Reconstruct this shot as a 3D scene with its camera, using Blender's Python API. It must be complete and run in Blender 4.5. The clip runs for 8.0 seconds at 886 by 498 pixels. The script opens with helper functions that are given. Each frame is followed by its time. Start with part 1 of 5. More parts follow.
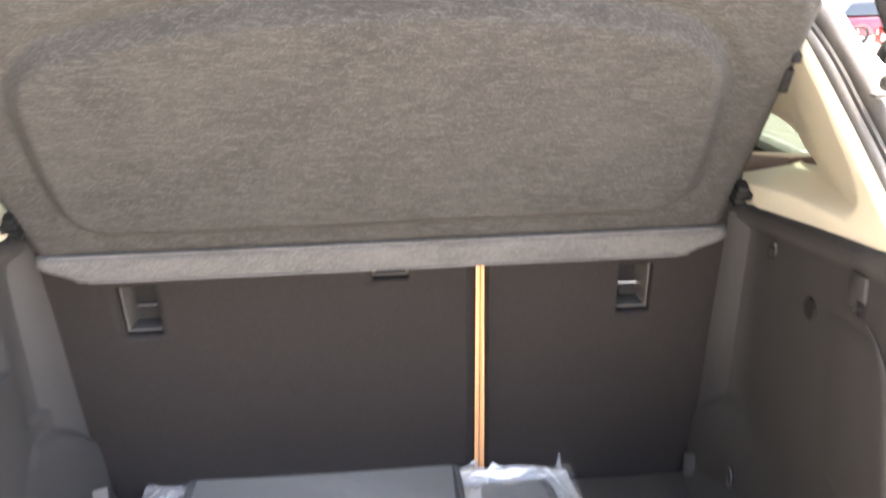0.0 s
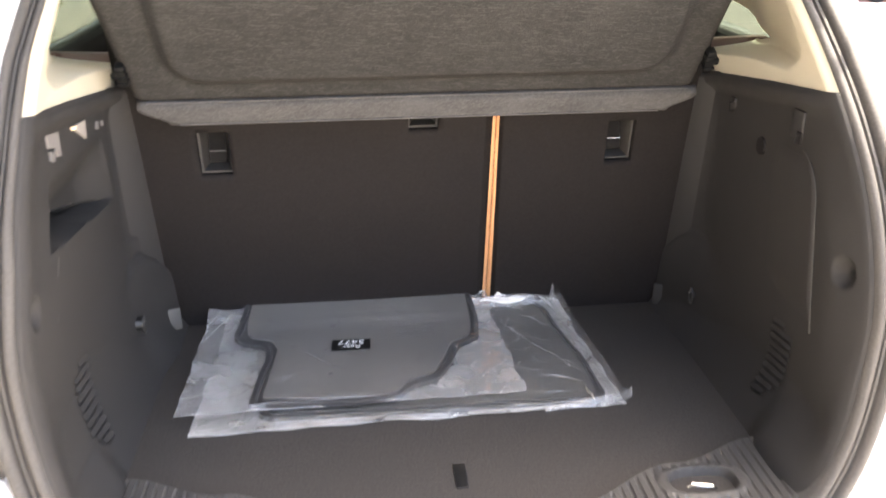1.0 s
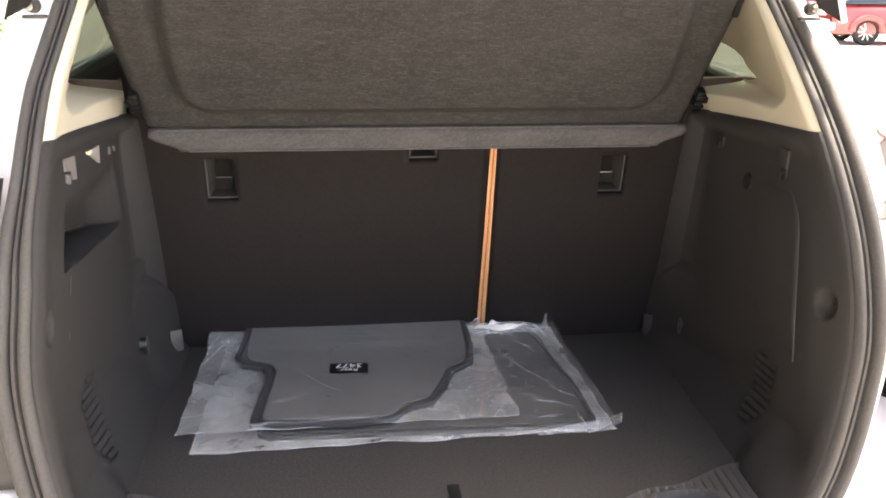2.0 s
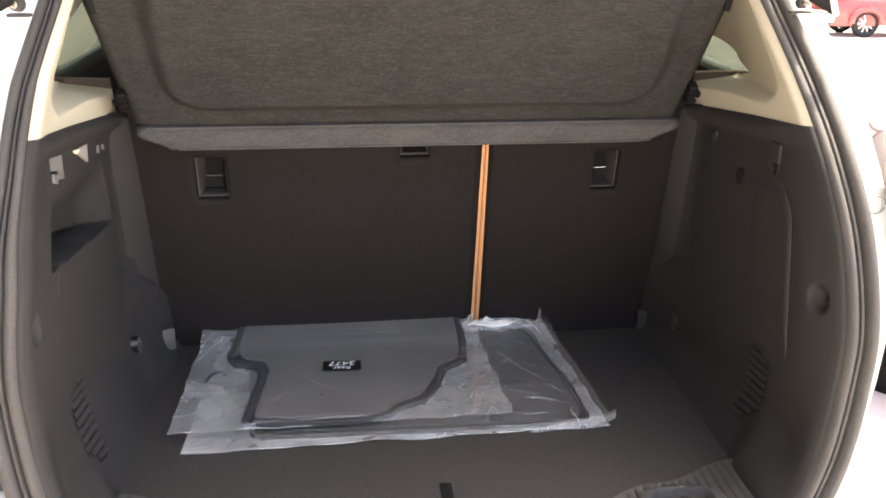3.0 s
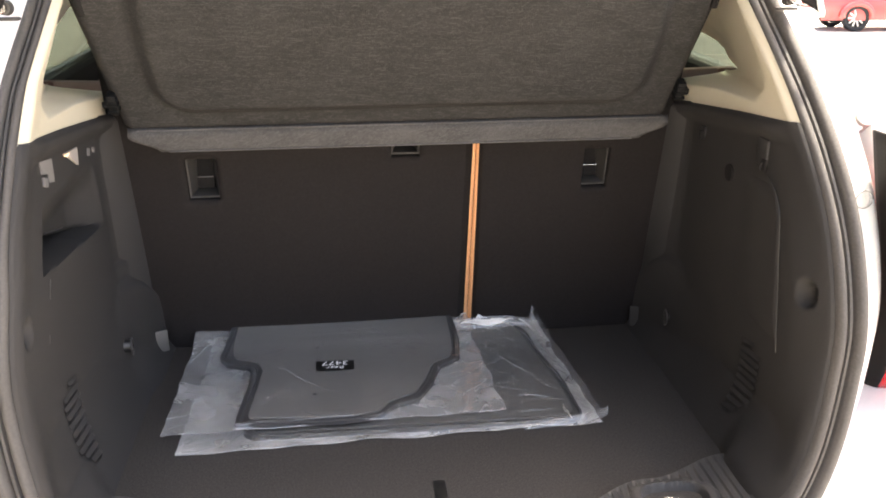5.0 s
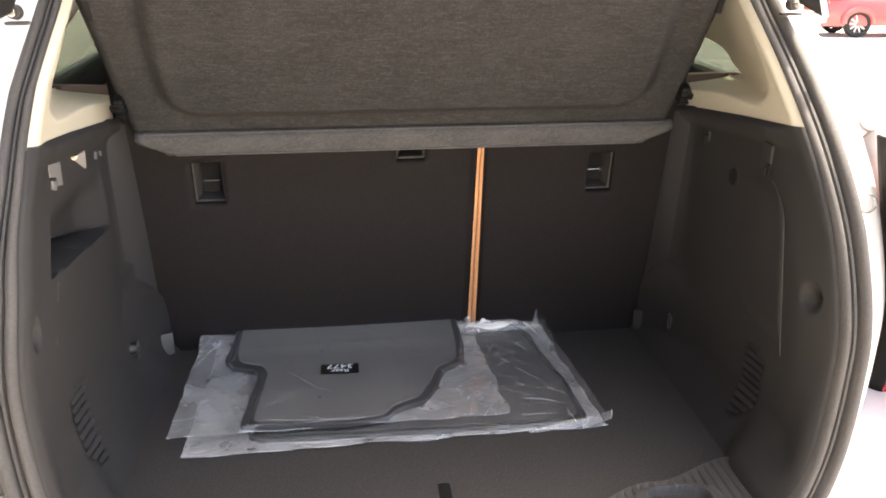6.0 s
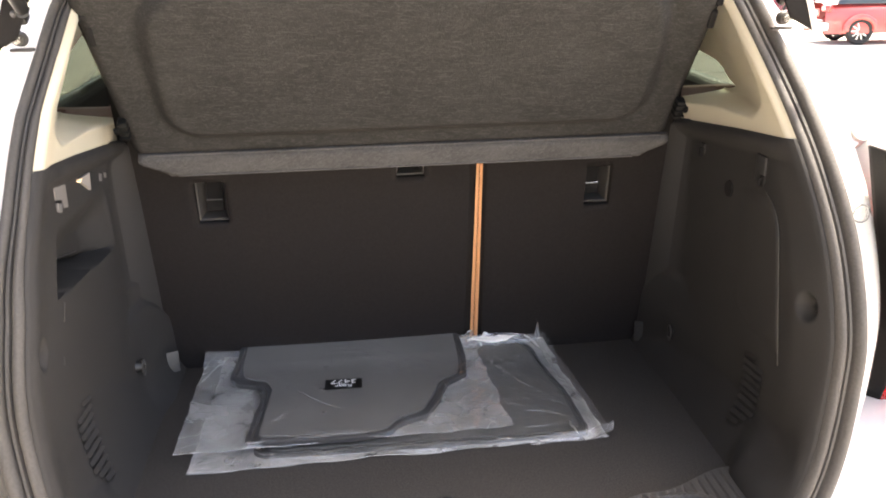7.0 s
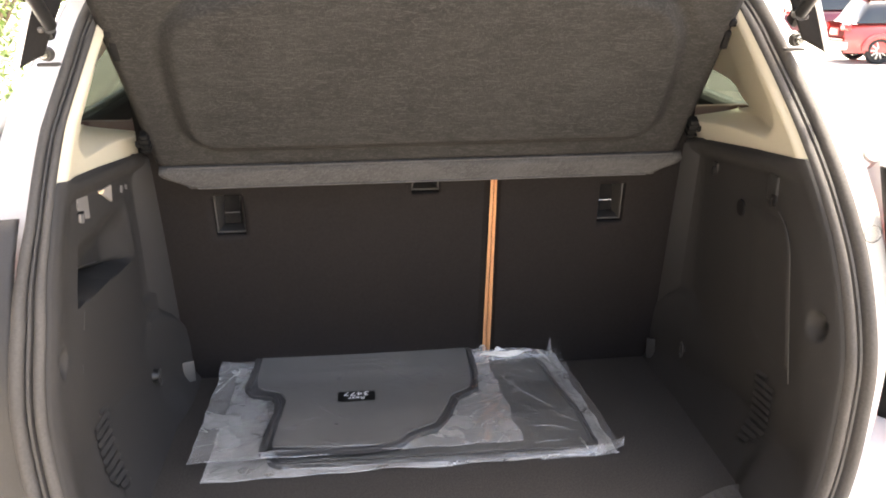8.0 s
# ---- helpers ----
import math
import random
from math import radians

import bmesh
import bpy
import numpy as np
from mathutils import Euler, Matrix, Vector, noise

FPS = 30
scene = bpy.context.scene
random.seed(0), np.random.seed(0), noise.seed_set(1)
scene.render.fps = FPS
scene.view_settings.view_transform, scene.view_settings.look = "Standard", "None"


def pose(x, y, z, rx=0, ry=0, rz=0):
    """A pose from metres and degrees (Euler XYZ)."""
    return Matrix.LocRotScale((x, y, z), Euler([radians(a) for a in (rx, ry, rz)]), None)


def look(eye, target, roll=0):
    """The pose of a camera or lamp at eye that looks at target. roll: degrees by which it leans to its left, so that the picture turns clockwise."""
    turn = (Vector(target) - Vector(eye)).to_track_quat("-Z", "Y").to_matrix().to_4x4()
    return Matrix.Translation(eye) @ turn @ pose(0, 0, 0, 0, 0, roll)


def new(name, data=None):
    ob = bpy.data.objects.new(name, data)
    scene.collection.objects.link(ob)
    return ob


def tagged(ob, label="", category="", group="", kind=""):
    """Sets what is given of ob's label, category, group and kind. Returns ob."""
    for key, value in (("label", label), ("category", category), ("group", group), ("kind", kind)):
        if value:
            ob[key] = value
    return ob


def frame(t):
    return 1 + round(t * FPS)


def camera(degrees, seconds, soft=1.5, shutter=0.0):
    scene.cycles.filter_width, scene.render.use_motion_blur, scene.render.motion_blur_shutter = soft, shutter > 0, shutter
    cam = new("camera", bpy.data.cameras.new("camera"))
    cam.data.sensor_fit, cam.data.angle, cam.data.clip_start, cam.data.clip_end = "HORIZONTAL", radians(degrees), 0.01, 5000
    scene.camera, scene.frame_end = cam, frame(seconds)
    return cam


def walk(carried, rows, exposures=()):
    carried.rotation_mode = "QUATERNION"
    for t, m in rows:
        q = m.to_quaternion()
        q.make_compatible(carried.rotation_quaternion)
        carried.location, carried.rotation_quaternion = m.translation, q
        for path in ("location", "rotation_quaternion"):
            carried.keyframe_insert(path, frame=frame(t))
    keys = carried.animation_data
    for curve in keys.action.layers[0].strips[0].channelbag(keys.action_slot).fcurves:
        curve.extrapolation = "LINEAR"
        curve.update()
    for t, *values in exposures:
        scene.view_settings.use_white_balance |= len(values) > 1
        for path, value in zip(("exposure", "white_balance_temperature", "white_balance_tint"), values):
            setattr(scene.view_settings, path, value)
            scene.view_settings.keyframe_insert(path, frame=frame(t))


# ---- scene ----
from mathutils.geometry import tessellate_polygon

cam = camera(53.8, 8.0, soft=1.8, shutter=0.8)
PATH = [
    (0, (0.034, -1.255, 1.546), (0.108, 0.648, 0.934), -2.0),
    (0.25, (0.028, -1.330, 1.546), (0.101, 0.562, 0.903), -2.4),
    (0.5, (0.009, -1.408, 1.549), (0.108, 0.478, 0.892), -1.8),
    (0.7, (-0.036, -1.476, 1.540), (0.080, 0.398, 0.850), -1.7),
    (0.8, (-0.070, -1.516, 1.529), (0.072, 0.350, 0.828), -1.4),
    (1, (-0.117, -1.565, 1.513), (0.067, 0.274, 0.748), -0.4),
    (1.2, (-0.141, -1.601, 1.514), (0.067, 0.244, 0.772), 0.3),
    (1.5, (-0.146, -1.617, 1.52), (0.053, 0.245, 0.818), 0.7),
    (2, (-0.134, -1.613, 1.523), (0.073, 0.251, 0.827), 0.8),
    (3.5, (-0.116, -1.606, 1.526), (0.089, 0.252, 0.815), 0.1),
    (4, (-0.115, -1.614, 1.528), (0.095, 0.244, 0.819), -0.2),
    (4.5, (-0.11, -1.611, 1.527), (0.108, 0.245, 0.816), -0.1),
    (6, (-0.12, -1.617, 1.527), (0.095, 0.244, 0.827), 0.0),
    (6.5, (-0.12, -1.625, 1.531), (0.1, 0.241, 0.847), -0.4),
    (7, (-0.111, -1.635, 1.537), (0.091, 0.238, 0.865), -1.0),
    (7.5, (-0.111, -1.639, 1.543), (0.073, 0.243, 0.891), -1.0),
    (8, (-0.11, -1.652, 1.543), (0.059, 0.236, 0.903), -0.6),
]
EXPOSURE = 3.20
EXPOSURES = [(0, EXPOSURE + 1.28, 6950, 9), (0.6, EXPOSURE + 1.05, 7300, 9), (1.2, EXPOSURE + 0.4, 7350, 9), (1.8, EXPOSURE + 0.05, 7450, 9), (8, EXPOSURE, 7450, 9)]
walk(cam, [(t, look(eye, target, roll)) for t, eye, target, roll in PATH], EXPOSURES)

# ---- world and light ----
SUN_ELEV, SUN_TURN = radians(64), radians(36)
world = bpy.data.worlds.new("sky")
scene.world = world
world.use_nodes = True
wn = world.node_tree
sky = wn.nodes.new("ShaderNodeTexSky")
sky.sky_type = "NISHITA"
sky.sun_disc = False
sky.sun_elevation, sky.sun_rotation = SUN_ELEV, SUN_TURN
sky.air_density, sky.dust_density = 0.8, 7.0
wn.nodes["Background"].inputs["Strength"].default_value = 0.15
wn.links.new(sky.outputs["Color"], wn.nodes["Background"].inputs["Color"])
sun_data = bpy.data.lights.new("sun", "SUN")
sun_data.energy, sun_data.angle, sun_data.color = 2.6, radians(1.0), (1.0, 0.95, 0.88)
sun = new("sun", sun_data)
sun_way = Vector((math.sin(SUN_TURN) * math.cos(SUN_ELEV), math.cos(SUN_TURN) * math.cos(SUN_ELEV), math.sin(SUN_ELEV)))
sun.matrix_world = look(sun_way * 30, (0, 0, 0))
scene.view_settings.exposure = EXPOSURE


# ---- materials ----
def mat(name, base, rough=0.6, metal=0.0, var=0.12, fine=180.0, coarse=6.0, bump=0.15, stretch=(1, 1, 1), spec=0.5, contrast=(0.3, 0.7), coat=0.0, sheen=0.0, per_piece=0.0):
    m = bpy.data.materials.new(name)
    m.use_nodes = True
    n, l = m.node_tree.nodes, m.node_tree.links
    b = n["Principled BSDF"]
    tc, mp = n.new("ShaderNodeTexCoord"), n.new("ShaderNodeMapping")
    mp.inputs["Scale"].default_value = stretch
    l.new(tc.outputs["Object"], mp.inputs["Vector"])
    nf, nc = n.new("ShaderNodeTexNoise"), n.new("ShaderNodeTexNoise")
    nf.inputs["Scale"].default_value, nf.inputs["Detail"].default_value = fine, 4
    nc.inputs["Scale"].default_value, nc.inputs["Detail"].default_value = coarse, 3
    l.new(mp.outputs["Vector"], nf.inputs["Vector"])
    l.new(tc.outputs["Object"], nc.inputs["Vector"])
    rf, rc = n.new("ShaderNodeMapRange"), n.new("ShaderNodeMapRange")
    for r, src, amount in ((rf, nf, var), (rc, nc, var * 0.7)):
        r.inputs["From Min"].default_value, r.inputs["From Max"].default_value = contrast
        r.inputs["To Min"].default_value, r.inputs["To Max"].default_value = 1 - amount, 1 + amount
        l.new(src.outputs["Fac"], r.inputs["Value"])
    mul = n.new("ShaderNodeMath")
    mul.operation = "MULTIPLY"
    l.new(rf.outputs["Result"], mul.inputs[0])
    l.new(rc.outputs["Result"], mul.inputs[1])
    hsv = n.new("ShaderNodeHueSaturation")
    hsv.inputs["Color"].default_value = (*base, 1)
    l.new(mul.outputs["Value"], hsv.inputs["Value"])
    if per_piece:
        info, pr, m2 = n.new("ShaderNodeObjectInfo"), n.new("ShaderNodeMapRange"), n.new("ShaderNodeMath")
        pr.inputs["To Min"].default_value, pr.inputs["To Max"].default_value = 1 - per_piece, 1 + per_piece
        m2.operation = "MULTIPLY"
        l.new(info.outputs["Random"], pr.inputs["Value"])
        l.new(pr.outputs["Result"], m2.inputs[0])
        l.new(mul.outputs["Value"], m2.inputs[1])
        l.new(m2.outputs["Value"], hsv.inputs["Value"])
    l.new(hsv.outputs["Color"], b.inputs["Base Color"])
    rr = n.new("ShaderNodeMapRange")
    rr.inputs["To Min"].default_value, rr.inputs["To Max"].default_value = max(0.02, rough - 0.06), min(1, rough + 0.06)
    l.new(nc.outputs["Fac"], rr.inputs["Value"])
    l.new(rr.outputs["Result"], b.inputs["Roughness"])
    b.inputs["Metallic"].default_value = metal
    b.inputs["Specular IOR Level"].default_value = spec
    b.inputs["Coat Weight"].default_value = coat
    b.inputs["Sheen Weight"].default_value = sheen
    if bump:
        bp = n.new("ShaderNodeBump")
        bp.inputs["Strength"].default_value, bp.inputs["Distance"].default_value = bump, 0.002
        l.new(nf.outputs["Fac"], bp.inputs["Height"])
        l.new(bp.outputs["Normal"], b.inputs["Normal"])
    return m


def felt(name, base, turns=(6, -34, 50), pale=1.7, dense=1.0):
    """Needled felt: short light fibres lying mostly crosswise on a darker ground."""
    m = mat(name, base, rough=0.95, var=0.16, fine=420, coarse=9, bump=0.5, spec=0.15)
    n, l = m.node_tree.nodes, m.node_tree.links
    tc = n.new("ShaderNodeTexCoord")
    total = None
    for turn, size, cut in zip(turns, ((52, 430, 430), (70, 400, 400), (80, 380, 380)), (0.56, 0.58, 0.585)):
        mp, nz, cr = n.new("ShaderNodeMapping"), n.new("ShaderNodeTexNoise"), n.new("ShaderNodeMapRange")
        mp.vector_type = "TEXTURE"
        mp.inputs["Rotation"].default_value = (0, radians(turn), 0)
        mp.inputs["Scale"].default_value = [1 / (k * dense) for k in size]
        nz.inputs["Scale"].default_value, nz.inputs["Detail"].default_value, nz.inputs["Distortion"].default_value = 1.0, 3, 0.6
        cr.inputs["From Min"].default_value, cr.inputs["From Max"].default_value = cut, cut + 0.1
        cr.inputs["To Max"].default_value = 0.75
        l.new(tc.outputs["Object"], mp.inputs["Vector"])
        l.new(mp.outputs["Vector"], nz.inputs["Vector"])
        l.new(nz.outputs["Fac"], cr.inputs["Value"])
        if total is None:
            total = cr.outputs["Result"]
        else:
            mx = n.new("ShaderNodeMath")
            mx.operation = "MAXIMUM"
            l.new(total, mx.inputs[0])
            l.new(cr.outputs["Result"], mx.inputs[1])
            total = mx.outputs["Value"]
    mix = n.new("ShaderNodeMixRGB")
    src = n["Principled BSDF"].inputs["Base Color"].links[0].from_socket
    mix.inputs["Color2"].default_value = (base[0] * pale, base[1] * pale, base[2] * pale, 1)
    l.new(total, mix.inputs["Fac"])
    l.new(src, mix.inputs["Color1"])
    # brushed streaks, a few centimetres long
    mp, nz, mr, brush = n.new("ShaderNodeMapping"), n.new("ShaderNodeTexNoise"), n.new("ShaderNodeMapRange"), n.new("ShaderNodeMixRGB")
    mp.inputs["Scale"].default_value = (22, 75, 75)
    nz.inputs["Scale"].default_value, nz.inputs["Detail"].default_value, nz.inputs["Distortion"].default_value = 1.0, 4, 0.8
    mr.inputs["From Min"].default_value, mr.inputs["From Max"].default_value = 0.32, 0.68
    mr.inputs["To Min"].default_value, mr.inputs["To Max"].default_value = 0.87, 1.10
    brush.blend_type = "MULTIPLY"
    brush.inputs["Fac"].default_value = 1.0
    l.new(tc.outputs["Object"], mp.inputs["Vector"])
    l.new(mp.outputs["Vector"], nz.inputs["Vector"])
    l.new(nz.outputs["Fac"], mr.inputs["Value"])
    l.new(mix.outputs["Color"], brush.inputs["Color1"])
    l.new(mr.outputs["Result"], brush.inputs["Color2"])
    l.new(brush.outputs["Color"], n["Principled BSDF"].inputs["Base Color"])
    return m


def sheen_of(n, l, top):
    """How much a thin clear sheet mirrors: little face on, more at a slant, the same from both sides."""
    turn, power, gain = n.new("ShaderNodeLayerWeight"), n.new("ShaderNodeMath"), n.new("ShaderNodeMath")
    turn.inputs["Blend"].default_value = 0.5
    power.operation, gain.operation = "POWER", "MULTIPLY_ADD"
    power.inputs[1].default_value = 5.0
    gain.inputs[1].default_value, gain.inputs[2].default_value = top, 0.045
    gain.use_clamp = True
    l.new(turn.outputs["Facing"], power.inputs[0])
    l.new(power.outputs["Value"], gain.inputs[0])
    return turn, gain.outputs["Value"]


def film(name, haze, tint, crease=0.0):
    """Thin clear polythene: mostly see-through, a little milky, glossy on its folds."""
    m = bpy.data.materials.new(name)
    m.use_nodes = True
    n, l = m.node_tree.nodes, m.node_tree.links
    b = n["Principled BSDF"]
    b.inputs["Base Color"].default_value = (*tint, 1)
    b.inputs["Roughness"].default_value = 0.35
    tc, nz, mr = n.new("ShaderNodeTexCoord"), n.new("ShaderNodeTexNoise"), n.new("ShaderNodeMapRange")
    nz.inputs["Scale"].default_value, nz.inputs["Detail"].default_value = 14, 5
    l.new(tc.outputs["Object"], nz.inputs["Vector"])
    mr.inputs["From Min"].default_value, mr.inputs["From Max"].default_value = 0.3, 0.75
    mr.inputs["To Min"].default_value, mr.inputs["To Max"].default_value = haze * 0.65, haze * 1.5
    l.new(nz.outputs["Fac"], mr.inputs["Value"])
    clear, gloss, mix1, mix2 = n.new("ShaderNodeBsdfTransparent"), n.new("ShaderNodeBsdfGlossy"), n.new("ShaderNodeMixShader"), n.new("ShaderNodeMixShader")
    gloss.inputs["Roughness"].default_value = 0.08
    fres, mirror = sheen_of(n, l, 0.95)
    fine, bp = n.new("ShaderNodeTexNoise"), n.new("ShaderNodeBump")
    fine.inputs["Scale"].default_value, fine.inputs["Detail"].default_value = 13, 3
    l.new(tc.outputs["Object"], fine.inputs["Vector"])
    height = fine.outputs["Fac"]
    folds = None
    for turn, size, cut in ((-38, (3.2, 34, 8), 0.012), (-20, (4, 42, 8), 0.010), (28, (5, 40, 8), 0.010), (74, (6, 46, 8), 0.008)):
        mp, nz2, where = n.new("ShaderNodeMapping"), n.new("ShaderNodeTexNoise"), n.new("ShaderNodeTexNoise")
        mp.vector_type = "TEXTURE"
        mp.inputs["Rotation"].default_value, mp.inputs["Scale"].default_value = (0, 0, radians(turn)), [1 / k for k in size]
        nz2.inputs["Scale"].default_value, nz2.inputs["Detail"].default_value = 1.0, 0
        where.inputs["Scale"].default_value, where.inputs["Detail"].default_value = 7 + turn * 0.02, 0
        l.new(tc.outputs["Object"], mp.inputs["Vector"])
        l.new(mp.outputs["Vector"], nz2.inputs["Vector"])
        l.new(tc.outputs["Object"], where.inputs["Vector"])
        sub, ab, mu, cr, wr = [n.new("ShaderNodeMath") for _ in range(3)] + [n.new("ShaderNodeMapRange") for _ in range(2)]
        sub.operation, ab.operation, mu.operation = "SUBTRACT", "ABSOLUTE", "MULTIPLY"
        sub.inputs[1].default_value = 0.5
        l.new(nz2.outputs["Fac"], sub.inputs[0])
        l.new(sub.outputs["Value"], ab.inputs[0])
        l.new(ab.outputs["Value"], cr.inputs["Value"])
        cr.inputs["From Min"].default_value, cr.inputs["From Max"].default_value = 0.0, cut * (1 + 4 * crease)
        cr.inputs["To Min"].default_value, cr.inputs["To Max"].default_value = 1.0, 0.0
        wr.inputs["From Min"].default_value, wr.inputs["From Max"].default_value = 0.52 - 0.06 * crease, 0.64 - 0.08 * crease
        l.new(where.outputs["Fac"], wr.inputs["Value"])
        l.new(cr.outputs["Result"], mu.inputs[0])
        l.new(wr.outputs["Result"], mu.inputs[1])
        if folds is None:
            folds = mu.outputs["Value"]
        else:
            mx = n.new("ShaderNodeMath")
            mx.operation = "MAXIMUM"
            l.new(folds, mx.inputs[0])
            l.new(mu.outputs["Value"], mx.inputs[1])
            folds = mx.outputs["Value"]
    add, thicker, more = [n.new("ShaderNodeMath") for _ in range(3)]
    add.operation, thicker.operation, more.operation = "MULTIPLY_ADD", "MULTIPLY", "ADD"
    add.inputs[1].default_value = 0.35 + 1.6 * crease
    l.new(folds, add.inputs[0])
    l.new(height, add.inputs[2])
    height = add.outputs["Value"]
    thicker.inputs[1].default_value = 0.22
    l.new(folds, thicker.inputs[0])
    l.new(thicker.outputs["Value"], more.inputs[0])
    l.new(mr.outputs["Result"], more.inputs[1])
    l.new(height, bp.inputs["Height"])
    bp.inputs["Strength"].default_value, bp.inputs["Distance"].default_value = 0.22 + 0.5 * crease, 0.004
    for node in (gloss, fres, b):
        l.new(bp.outputs["Normal"], node.inputs["Normal"])
    l.new(more.outputs["Value"], mix1.inputs["Fac"])
    l.new(clear.outputs["BSDF"], mix1.inputs[1])
    l.new(b.outputs["BSDF"], mix1.inputs[2])
    l.new(mirror, mix2.inputs["Fac"])
    l.new(mix1.outputs["Shader"], mix2.inputs[1])
    l.new(gloss.outputs["BSDF"], mix2.inputs[2])
    l.new(mix2.outputs["Shader"], n["Material Output"].inputs["Surface"])
    return m


def glass(name, tint, rough=0.02):
    m = bpy.data.materials.new(name)
    m.use_nodes = True
    n, l = m.node_tree.nodes, m.node_tree.links
    clear, gloss, mix = n.new("ShaderNodeBsdfTransparent"), n.new("ShaderNodeBsdfGlossy"), n.new("ShaderNodeMixShader")
    clear.inputs["Color"].default_value = (*tint, 1)
    gloss.inputs["Roughness"].default_value = rough
    l.new(sheen_of(n, l, 0.8)[1], mix.inputs["Fac"])
    l.new(clear.outputs["BSDF"], mix.inputs[1])
    l.new(gloss.outputs["BSDF"], mix.inputs[2])
    l.new(mix.outputs["Shader"], n["Material Output"].inputs["Surface"])
    return m


M_PAINT = mat("white_paint", (0.70, 0.69, 0.67), rough=0.3, var=0.02, coarse=3, bump=0.0, coat=0.6)
M_RUBBER = mat("seal_rubber", (0.074, 0.069, 0.065), rough=0.72, spec=0.35, var=0.12, fine=260, coarse=9, bump=0.12)
M_TRIM = mat("grained_trim_plastic", (0.0325, 0.0307, 0.0299), rough=0.72, spec=0.3, var=0.1, fine=700, coarse=5, bump=0.35)
M_TRIM_EDGE = mat("smooth_trim_plastic", (0.046, 0.0428, 0.0405), rough=0.5, var=0.08, fine=500, coarse=7, bump=0.2)
M_POST = mat("post_plastic", (0.035, 0.0334, 0.0328), rough=0.6, spec=0.35, var=0.08, fine=500, coarse=7, bump=0.2)
M_LAMP_SIDE = mat("lamp_side_plastic", (0.014, 0.013, 0.013), rough=0.8, spec=0.15, var=0.1, fine=300, bump=0.1)
M_STOP = mat("stop_rubber", (0.055, 0.052, 0.05), rough=0.7, var=0.1, fine=300, bump=0.1)
M_SILL = mat("sill_plastic", (0.060, 0.056, 0.053), rough=0.5, var=0.12, fine=500, coarse=8, bump=0.3)
M_CARPET = mat("load_floor_carpet", (0.056, 0.0505, 0.046), rough=1.0, var=0.31, fine=1300, coarse=330, bump=0.4, spec=0.1, contrast=(0.35, 0.65))
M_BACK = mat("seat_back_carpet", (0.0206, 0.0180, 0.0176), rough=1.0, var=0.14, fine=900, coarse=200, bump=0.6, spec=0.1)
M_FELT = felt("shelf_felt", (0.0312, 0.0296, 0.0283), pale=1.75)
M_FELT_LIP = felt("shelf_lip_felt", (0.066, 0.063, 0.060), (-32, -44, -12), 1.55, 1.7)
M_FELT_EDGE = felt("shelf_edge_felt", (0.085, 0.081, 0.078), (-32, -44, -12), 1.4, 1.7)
M_BEZEL = mat("bezel_plastic", (0.046, 0.043, 0.041), rough=0.45, var=0.08, fine=400, bump=0.1)
M_CREAM = mat("cream_trim_plastic", (0.60, 0.55, 0.425), rough=0.5, var=0.03, fine=600, coarse=5, bump=0.2)
M_TAN = mat("tan_leather", (0.68, 0.345, 0.16), rough=0.45, var=0.08, fine=350, coarse=12, bump=0.3)
M_STITCH = mat("dark_seam", (0.12, 0.05, 0.025), rough=0.8, bump=0.0)
M_BROWN = mat("brown_door_leather", (0.115, 0.052, 0.034), rough=0.5, var=0.1, fine=300, bump=0.3)
M_BLACK = mat("black_plastic", (0.012, 0.012, 0.012), rough=0.4, var=0.1, fine=300, bump=0.1)
M_GREY = mat("grey_plastic", (0.115, 0.110, 0.106), rough=0.5, var=0.08, fine=400, bump=0.15)
M_HOOK = mat("hook_plastic", (0.19, 0.178, 0.170), rough=0.5, var=0.06, fine=400, bump=0.1)
M_LIT_FACET = mat("lit_facet_plastic", (0.36, 0.33, 0.30), rough=0.5, var=0.05, fine=400, bump=0.05)
M_PIVOT = mat("pivot_plastic", (0.007, 0.007, 0.007), rough=0.6, spec=0.2, var=0.1, fine=300, bump=0.1)
M_CHROME = mat("steel", (0.7, 0.69, 0.67), rough=0.25, metal=1.0, var=0.05, bump=0.03)
M_CATCH = mat("catch_plastic", (0.085, 0.081, 0.077), rough=0.55, var=0.08, fine=400, bump=0.15)
M_MAT = mat("rubber_mat", (0.136, 0.130, 0.120), rough=0.7, var=0.1, fine=500, coarse=8, bump=0.4)
M_MAT_LOW = mat("dark_rubber_mat", (0.085, 0.082, 0.077), rough=0.7, var=0.1, fine=500, coarse=8, bump=0.4)
M_MAT_RIM = mat("rubber_mat_rim", (0.036, 0.035, 0.036), rough=0.65, var=0.12, fine=500, bump=0.3)
M_FILM = film("clear_film", 0.016, (0.88, 0.87, 0.85))
M_FILM_CREASED = film("creased_film", 0.05, (0.90, 0.88, 0.84), 0.25)
M_SEAM = film("sealed_film", 0.085, (0.90, 0.88, 0.84))
# heavy haze stands in for the sky mirrored on the bag's back edge
M_SKY_GLINT = film("sky_glint_film", 0.85, (0.97, 0.94, 0.88), 0.3)
# white reflections along hems and folds, put in as haze
M_FOLD_GLINT = film("fold_glint_film", 0.42, (0.96, 0.93, 0.88), 0.3)
M_ROLL = film("rolled_film", 0.17, (0.95, 0.95, 0.94), 0.3)
M_HAZE = film("hazy_film", 0.26, (0.86, 0.845, 0.815))
M_HAZE_LOW = film("hazy_lower_film", 0.36, (0.86, 0.845, 0.815))
M_LABEL = mat("label_black", (0.006, 0.006, 0.006), rough=0.45, var=0.05, bump=0.0)
